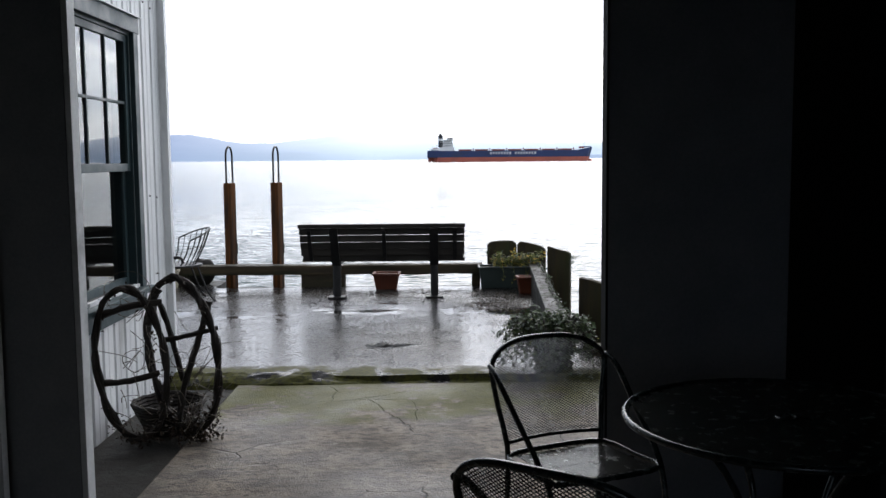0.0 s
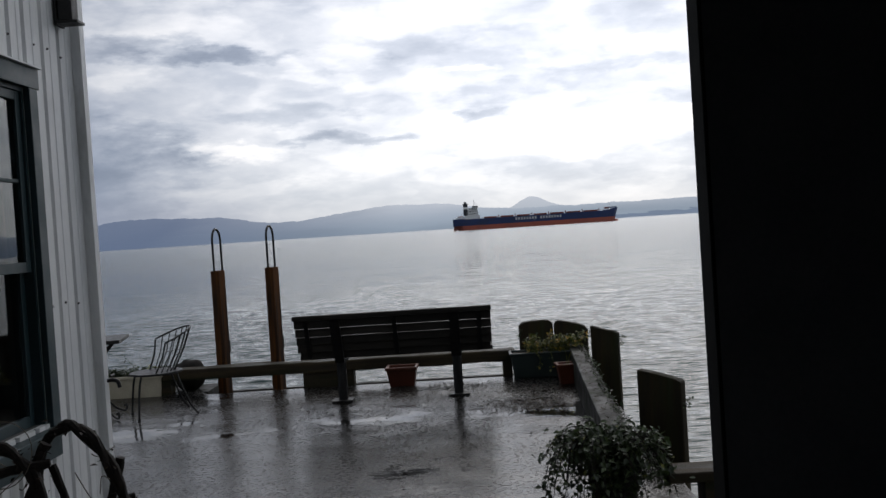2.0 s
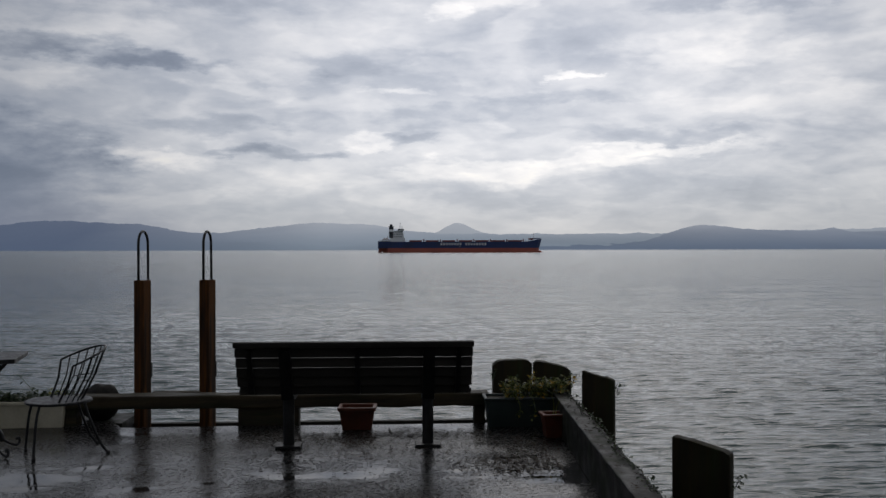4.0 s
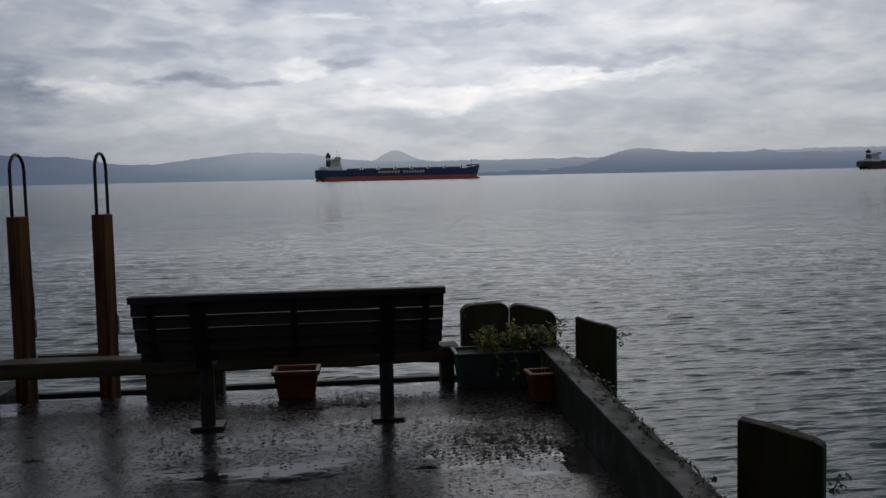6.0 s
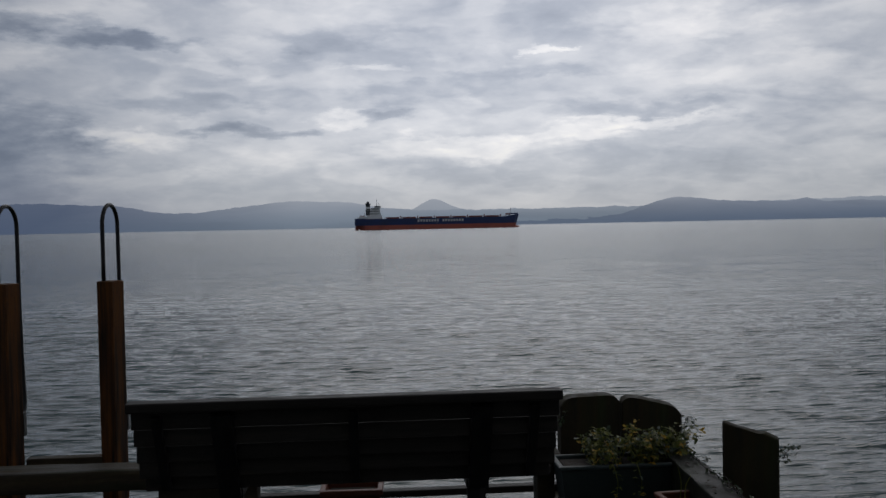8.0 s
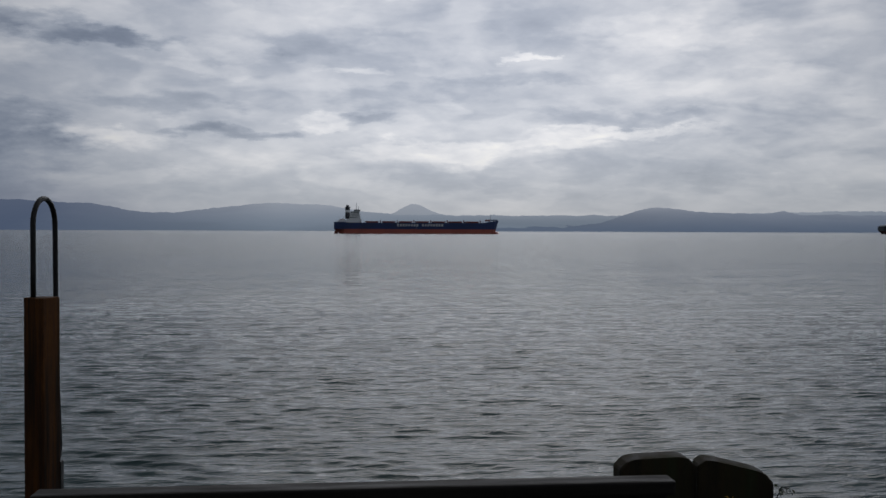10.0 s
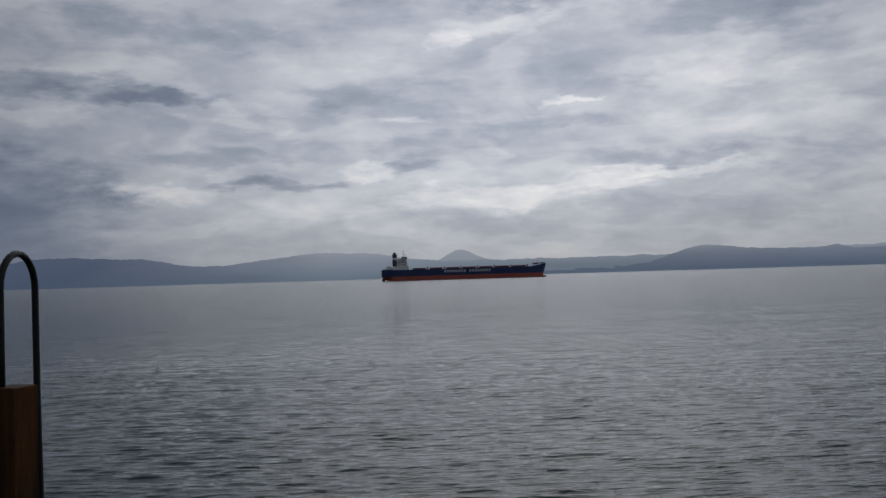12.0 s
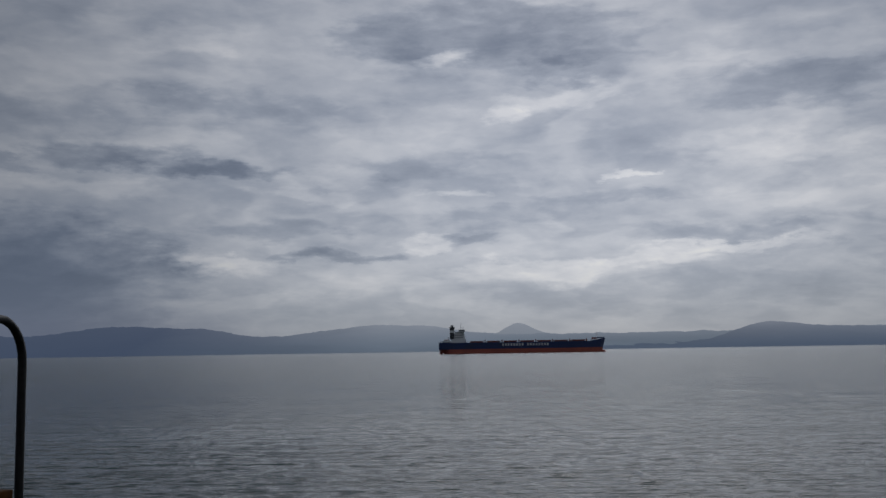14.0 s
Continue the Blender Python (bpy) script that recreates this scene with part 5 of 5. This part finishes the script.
def build_mesh_chair(at, rz, label):
    chair = thing("mesh_chair", label, "chair", at, rz, "mesh chairs")
    half = 0.222                                                # half width at the lower rail; the back spreads upwards
    span = lambda z: half * (1 + 0.24 * min(1.0, max(0.0, (z - 0.475) / 0.33)))
    bow = lambda x: 0.235 + 0.055 * (1 - min(1.0, abs(x) / 0.27) ** 2)
    rise = lambda k: 0.745 + 0.130 * max(0.0, 1 - abs(k) ** 3.0) ** 0.5   # height of the arch, k from -1 to 1 across the back
    back = lambda k, z: Vector((k * span(z), bow(k * span(z)) + 0.16 * (z - 0.475), z))
    arch = [back(k, rise(k)) for k in [math.cos(math.pi * i / 24) for i in range(25)]]
    side = lambda s: [Vector((s * (half - 0.004), 0.27, 0.0)), Vector((s * (half - 0.002), 0.24, 0.30)), Vector((s * half, 0.236, 0.47)), back(s, 0.62)]
    line = side(1) + arch + side(-1)[::-1]
    bm = bmesh.new()
    tube(bm, bend(line, 2), 0.0115, 8)
    part("back_frame", bm, "steel", chair, smooth=True)
    bm = bmesh.new()
    tube(bm, [back(k / 6 - 1, 0.475) for k in range(13)], 0.008, 8)
    part("lower_rail", bm, "steel", chair, smooth=True)
    bm = bmesh.new()
    across = lambda u, v: (u - 0.28) / span(0.475 + v)
    lattice(bm, lambda u, v: back(across(u, v), 0.475 + v), lambda u, v: v > 0 and abs(across(u, v)) < 0.995 and 0.475 + v < rise(across(u, v)), (0.56, 0.42), 0.0090, 0.0017, 0.02)
    part("back_mesh", bm, "steel", chair, "expanded metal mesh")
    bm = bmesh.new()
    tube(bm, bend([(-0.235, -0.14, 0.43), (0, -0.16, 0.428), (0.235, -0.14, 0.43), (0.245, 0.03, 0.43), (0.225, 0.22, 0.435), (0, 0.24, 0.44), (-0.225, 0.22, 0.435), (-0.245, 0.03, 0.43), (-0.236, -0.13, 0.43)], 3), 0.011, 8)
    part("seat_frame", bm, "steel", chair, smooth=True)
    bm = bmesh.new()
    lattice(bm, lambda u, v: Vector((u - 0.235, v - 0.145, 0.432)), lambda u, v: 0 < v < 0.375 and 0 < u < 0.47, (0.47, 0.375), 0.0095, 0.0021)
    part("seat_mesh", bm, "skylit_steel", chair, "metal mesh, paler as if catching the sky")
    for s in (-1, 1):
        bm = bmesh.new()
        tube(bm, bend([(s * 0.274, 0.285, 0.79), (s * 0.280, 0.20, 0.745), (s * 0.268, 0.05, 0.60), (s * 0.262, -0.06, 0.50), (s * 0.252, -0.13, 0.41), (s * 0.247, -0.17, 0.25), (s * 0.24, -0.20, 0.0)], 5), 0.0115, 8)
        part("arm_and_leg", bm, "steel", chair, smooth=True)
    bm = bmesh.new()
    tube(bm, [(-0.23, 0.02, 0.425), (0.23, 0.02, 0.425)], 0.007, 6)
    part("cross_rail", bm, "steel", chair)
    return chair


FLOOR = -0.045
first_chair = build_mesh_chair((0.615, 3.40, FLOOR), 25, "black steel mesh armchair with an arched back")
copy_thing(first_chair, pose(0.475, 2.32, FLOOR, 0, 0, 146))
copy_thing(first_chair, pose(1.62, 2.72, FLOOR, 0, 0, -110))


def build_mesh_table():
    table = thing("mesh_table", "round black steel mesh table with an umbrella hole", "table", (1.205, 2.93, FLOOR))
    z, r = 0.74, 0.53
    bm = bmesh.new()
    tube(bm, [(r * math.cos(2 * math.pi * k / 48), r * math.sin(2 * math.pi * k / 48), z) for k in range(48)], 0.013, 8, closed=True)
    part("rim", bm, "steel", table, smooth=True)
    bm = bmesh.new()
    lattice(bm, lambda u, v: Vector((u - r, v - r, z + 0.004)), lambda u, v: 0.03 < math.hypot(u - r, v - r) < r, (2 * r, 2 * r), 0.012, 0.002, 0.05)
    part("top_mesh", bm, "steel", table, "expanded metal mesh")
    bm = bmesh.new()
    tube(bm, [(0.033 * math.cos(2 * math.pi * k / 20), 0.033 * math.sin(2 * math.pi * k / 20), z + 0.003) for k in range(20)], 0.007, 8, closed=True)
    part("umbrella_ring", bm, "steel", table)
    for k in range(4):
        a = radians(20 + 90 * k)
        bm = bmesh.new()
        tube(bm, bend([(0.44 * math.cos(a), 0.44 * math.sin(a), z - 0.012), (0.30 * math.cos(a), 0.30 * math.sin(a), 0.66), (0.16 * math.cos(a), 0.16 * math.sin(a), 0.40), (0.26 * math.cos(a), 0.26 * math.sin(a), 0.14), (0.40 * math.cos(a), 0.40 * math.sin(a), 0.012)], 5), 0.0125, 8)
        part("leg", bm, "steel", table, smooth=True)
    bm = bmesh.new()
    tube(bm, [(0.165 * math.cos(2 * math.pi * k / 24), 0.165 * math.sin(2 * math.pi * k / 24), 0.40) for k in range(24)], 0.008, 6, closed=True)
    part("brace_ring", bm, "steel", table)


build_mesh_table()


# ---- hoops of twisted vine against the wall ----
def build_vine_hoops():
    rnd = random.Random(31)
    y = 5.13
    vine = thing("vine_hoop_frame", "old frame of twisted dark vine hoops with wire and debris", "garden ornament", (0, 0, 0.025))

    def oval(cx, cz, rx, rz, y0, y1, turn=0.0, n=44, seed=0):
        out = []
        for k in range(n):
            q = 2 * math.pi * k / n
            wob = 1 + 0.03 * noise.noise((math.cos(q) * 2, math.sin(q) * 2, seed))
            x, z = rx * wob * math.cos(q), rz * wob * math.sin(q)
            x, z = x * math.cos(turn) - z * math.sin(turn), x * math.sin(turn) + z * math.cos(turn)
            out.append(Vector((cx + x, y0 + (y1 - y0) * (0.5 + 0.5 * math.cos(q)), cz + z)))
        return out

    def vines(name, lines, r, label="", closed=False):
        bm = bmesh.new()
        for i, l in enumerate(lines):
            tube(bm, l, [r * (1 + 0.35 * noise.noise((k * 0.45, i, 3))) for k in range(len(l))], 8, closed, 0.20, i)
        return part(name, bm, "bark", vine, label)

    def twisted(line, gap, turns, closed=True):
        n = len(line)
        return [[p + Vector((gap * math.cos(2 * math.pi * turns * i / n + ph), gap * math.sin(2 * math.pi * turns * i / n + ph), gap * math.cos(2 * math.pi * turns * i / n + ph))) for i, p in enumerate(line)] for ph in (0, math.pi)]

    ring_a = oval(-1.69, 0.405, 0.185, 0.432, y - 0.08, y - 0.02, 0.10, seed=1)
    ring_b = oval(-1.435, 0.430, 0.212, 0.448, y + 0.14, y + 0.02, 0.12, seed=2)
    vines("hoop", twisted(ring_a, 0.009, 5), 0.0155, "twisted vine hoop", True)
    vines("hoop", twisted(ring_b, 0.010, 6), 0.017, "twisted vine hoop", True)
    vines("cross_branch", [bend([(-1.86, y - 0.06, 0.30), (-1.7, y - 0.05, 0.31), (-1.54, y - 0.03, 0.35)], 5)], 0.017)
    vines("cross_branch", [bend([(-1.86, y - 0.06, 0.68), (-1.7, y - 0.05, 0.73), (-1.52, y, 0.75)], 5)], 0.018)
    vines("cross_branch", [bend([(-1.53, y + 0.06, 0.52), (-1.38, y + 0.05, 0.55), (-1.235, y + 0.1, 0.58)], 5)], 0.014)
    vines("strut", [bend([(-1.56, y + 0.1, 0.72), (-1.50, y + 0.1, 0.52), (-1.44, y + 0.08, 0.28)], 5)], 0.016)
    vines("strut", [bend([(-1.275, y + 0.08, 0.74), (-1.355, y + 0.08, 0.48), (-1.43, y + 0.06, 0.24), (-1.46, y + 0.05, 0.05)], 5)], 0.018)
    vines("joint", [bend([(-1.60, y - 0.03, 0.62), (-1.575, y + 0.0, 0.69), (-1.575, y + 0.02, 0.76), (-1.545, y + 0.03, 0.82)], 4)], 0.02, "knot where the hoops are bound")
    # loops of wire and fine twigs
    wires = []
    for cx, cz, r in ((-1.68, 0.42, 0.062), (-1.70, 0.80, 0.13), (-1.42, 0.42, 0.05)):
        wires.append([Vector((cx + r * math.cos(q), y - 0.04 + 0.02 * math.sin(2 * q), cz + r * math.sin(q))) for q in [2 * math.pi * k / 24 for k in range(25)]])
    for k in range(70):
        a = Vector((rnd.uniform(-1.72, -1.2), y + rnd.uniform(-0.12, 0.16), rnd.uniform(-0.02, 0.45 if k < 45 else 0.8)))
        d = Vector((rnd.gauss(0, 0.09), rnd.gauss(0, 0.05), rnd.gauss(0.05, 0.11)))
        wires.append(bend([a, a + d * 0.5 + Vector((rnd.gauss(0, 0.02), 0, rnd.gauss(0, 0.02))), a + d], 3))
    bm = bmesh.new()
    for w in wires:
        tube(bm, w, 0.0022, 4)
    tagged(part("tangle", bm, "twig", vine, "loops of wire and thin pale twigs"), kind="stuff")
    # dead leaves and weed heaped at the foot and caught on the hoops
    spots = [Vector((rnd.gauss(-1.38, 0.07), y + rnd.gauss(0.05, 0.05), -0.05 + abs(rnd.gauss(0, 0.075)))) for _ in range(650)]
    spots += [rnd.choice(ring_a + ring_b) + Vector((rnd.gauss(0, 0.02), rnd.gauss(0, 0.02), rnd.gauss(0, 0.02))) for _ in range(260)]
    low_side = [p for p in ring_b if p.x > -1.40 and p.z < 0.36] + [p for p in ring_a if p.z < 0.25]
    for p in rnd.sample(low_side, 12):  # clumps of dried weed caught on the lower halves
        spots += [p + Vector((rnd.gauss(0, 0.026), rnd.gauss(0, 0.022), rnd.gauss(0, 0.032))) for _ in range(26)]
    spots = [p for p in spots if p.z > -0.06]
    leaves("debris", "deadleaf", vine, spots, 0.026, 33, "heaped dead leaves and dried weed")
    basket = thing("basket", "dark shallow woven basket lying among the debris", "basket", (-1.60, 5.46, -0.065), 10)
    bm = bmesh.new()
    for k in range(9):
        q = k / 8
        r = 0.13 + 0.08 * q
        tube(bm, [(r * math.cos(2 * math.pi * i / 28), r * math.sin(2 * math.pi * i / 28), 0.012 + 0.17 * q + 0.004 * math.sin(i * 3.1 + k * 1.5)) for i in range(28)], 0.014, 6, closed=True)
    part("weave", bm, "bark", basket)
    bm = bmesh.new()
    bmesh.ops.create_cone(bm, cap_ends=True, segments=24, radius1=0.13, radius2=0.13, depth=0.014)
    bmesh.ops.translate(bm, verts=bm.verts, vec=(0, 0, 0.007))
    part("bottom", bm, "bark", basket)


build_vine_hoops()


# ---- ships at anchor ----
def build_ship(at, label, top, low, lettering, group="ships"):
    ship = thing("cargo_ship", label, "ship", at, 0, group)
    L, B = 198.0, 32.0

    def outline(z):
        """Half widths along the hull at a height over the water."""
        out = []
        for i in range(49):
            s = i / 48
            x = L * s
            f = 1.0
            if s < 0.10:
                f = (0.62 + 0.38 * math.sin(s / 0.10 * math.pi / 2)) * (0.55 + 0.45 * min(1, max(0, (z + 1.0) / 6)) if s < 0.05 else 1.0)
            if s > 0.86:
                q = (s - 0.86) / 0.14
                f = math.sqrt(max(0.0, 1 - q * q)) * 0.98 + 0.02
            out.append((x, f * B / 2))
        return out

    deckline = lambda s: 13.2 + (3.2 * max(0.0, (s - 0.93) / 0.07) ** 0.6 if s > 0.93 else 0.0) + (0.6 if s < 0.07 else 0)
    flare = lambda s, z: (4.0 * (z - 2) / 14 if s > 0.9 else 0) * (s - 0.9) / 0.1 if s > 0.9 else 0.0

    def shell(name, z0, z1, mat, label):
        bm = bmesh.new()
        rows = []
        for k in range(5):
            t = k / 4
            row = []
            for i, ((x, w)) in enumerate(outline(z0 if not callable(z1) and k == 0 else z0 + 3 * t)):
                s = x / L
                zt = z1(s) if callable(z1) else z1
                z = z0 + (zt - z0) * t
                dx = flare(s, z)
                row.append((x + dx - (0 if s > 0.03 else -6.5 * (1 - min(1.0, max(0.0, z / 5)))), w, z))
            rows.append(row)
        for sgn in (-1, 1):
            vs = [[bm.verts.new((x, sgn * w, z)) for x, w, z in row] for row in rows]
            for a, b in zip(vs, vs[1:]):
                for i in range(48):
                    bm.faces.new((a[i], a[i + 1], b[i + 1], b[i]))
            if sgn < 0:
                left = vs
        for k in range(4):
            bm.faces.new((left[k][0], left[k + 1][0], vs[k + 1][0], vs[k][0]))
        for i in range(48):  # lid
            bm.faces.new((left[-1][i], left[-1][i + 1], vs[-1][i + 1], vs[-1][i]))
        bmesh.ops.remove_doubles(bm, verts=bm.verts, dist=0.01)
        return part(name, bm, mat, ship, label)

    shell("lower_hull", -1.0, 5.4, low, "lower hull in anti-fouling paint")
    shell("upper_hull", 5.405, deckline, top, "upper hull")
    bm = bmesh.new()
    bmesh.ops.create_uvsphere(bm, u_segments=16, v_segments=10, radius=1)
    bmesh.ops.scale(bm, vec=(6, 2.6, 2.6), verts=bm.verts)
    bmesh.ops.translate(bm, vec=(L - 1.5, 0, 0.2), verts=bm.verts)
    part("bulbous_bow", bm, low, ship, smooth=True)
    part("rudder", boxed(0.5, 4.5, -0.5, 0.5, -2.0, 3.5, bevel=0.2), low, ship)
    n = 7
    for k in range(n):
        x0 = 38 + k * 20.4
        part("hatch_coaming", boxed(x0 + 0.5, x0 + 15.5, -9.5, 9.5, 13.2, 14.3, bevel=0.1), "hatch", ship)
        part("hatch_cover", boxed(x0, x0 + 16, -10, 10, 14.31, 15.1, bevel=0.15), "hatch", ship)
        part("vent_post", boxed(x0 + 17.4, x0 + 18.6, -7, -5.8, 13.2, 16.4, bevel=0.1), "hatch", ship)
    # bulwark line and forecastle gear
    part("deck_rail", boxed(30, 184, -15.6, -15.4, 14.2, 14.4), "hatch", ship)
    part("windlass", boxed(L - 12, L - 7, -4, 4, 15.4, 17.4, bevel=0.3), "hatch", ship)
    bm = bmesh.new()
    tube(bm, [(L - 6, 0, 15.5), (L - 6, 0, 24)], 0.25, 8)
    part("fore_mast", bm, "ship_white", ship)
    # accommodation block
    house = part("deckhouse", boxed(15, 33, -13, 13, 13.2, 17.8, bevel=0.2), "ship_white", ship, "white accommodation block")
    for k, (x0, x1, w) in enumerate(((18.5, 31.5, 11), (19, 31, 11), (19.5, 30.5, 10.5))):
        part("storey", boxed(x0, x1, -w, w, 17.81 + k * 2.9, 20.6 + k * 2.9, bevel=0.15), "ship_white", house)
        for j in range(6):
            part("window", boxed(x0 + 1 + j * 1.8, x0 + 1.9 + j * 1.8, -w - 0.06, -w + 0.3, 19.0 + k * 2.9, 19.9 + k * 2.9), "hull_dark", house)
    part("poop_house", boxed(5, 14.8, -11, 11, 13.8, 16.2, bevel=0.2), "ship_white", house)
    for k in range(5):
        part("davit", boxed(6 + k * 1.9, 6.5 + k * 1.9, -11.5, -11.1, 16.2, 19.0 - k * 0.4), "ship_white", house)
    part("bridge", boxed(24, 31.5, -15.5, 15.5, 26.5, 29.0, bevel=0.2), "ship_white", house)
    part("bridge_windows", boxed(24.6, 31.0, -15.56, -15.0, 27.5, 28.5), "hull_dark", house)
    part("funnel", boxed(13.5, 19, -3.5, 3.5, 17.81, 31.0, bevel=0.6), "hull_dark", ship, "dark funnel")
    part("funnel_band", boxed(13.42, 19.08, -3.58, 3.58, 25.5, 28.3, bevel=0.1), "ship_white", ship, "white band round the funnel")
    part("funnel_cap", boxed(12.9, 19.6, -3.9, 3.9, 31.01, 32.2, bevel=0.3), "hull_dark", ship)
    part("exhaust", boxed(14.6, 17.8, -1.6, 1.6, 32.21, 34.6, bevel=0.3), "hull_dark", ship)
    for k in range(3):
        part("balcony", boxed(15.6, 32.2, -13.2 + k * 0.5, -10.4, 20.62 + k * 2.9, 20.8 + k * 2.9), "ship_white", house)
    part("signal_mast", boxed(29.2, 29.8, -0.4, 0.4, 29.01, 33.0), "ship_white", house)
    part("bow_bulwark", boxed(L - 11.5, L + 3.0, -0.5, 0.5, 16.2, 17.6, bevel=0.3), top, ship)
    bm = bmesh.new()
    tube(bm, [(27, 0, 28.9), (27, 0, 37)], [0.5, 0.2], 8)
    box(bm, 26.7, 27.3, -3, 3, 33, 33.4)
    part("radar_mast", bm, "ship_white", ship)
    bm = bmesh.new()
    tube(bm, [(11, -6, 13.5), (12, -9, 21)], 0.35, 8)
    part("crane_arm", bm, "ship_white", ship)
    part("lifeboat", boxed(7.0, 13.0, -5, -2.5, 15.2, 17.4, bevel=0.7), "hatch", ship)
    part("stern_rail", boxed(1.5, 14, -12, -11.8, 14.4, 15.2), "ship_white", ship)
    if lettering:
        x = 76.0
        for k in range(17):
            if k != 8:
                part("letter_bar", boxed(x, x + 2.0, -16.12, -15.9, 8.8, 11.7), "lettering", ship, "white bar of the name on the hull")
            x += 3.35
        for k in range(3):
            part("draught_mark", boxed(L * 0.5 + 0, L * 0.5 + 0.5, -16.08, -15.9, 6 + k * 0.9, 6.4 + k * 0.9), "lettering", ship)
    return ship


build_ship((-18.0, 1166.0, WATER), "blue and red bulk carrier with white deckhouse, lying at anchor", "hull_blue", "hull_red", True)
build_ship((924.0, 1574.0, WATER), "dark bulk carrier with a maroon lower hull, lying at anchor", "hull_dark", "hull_maroon", False)
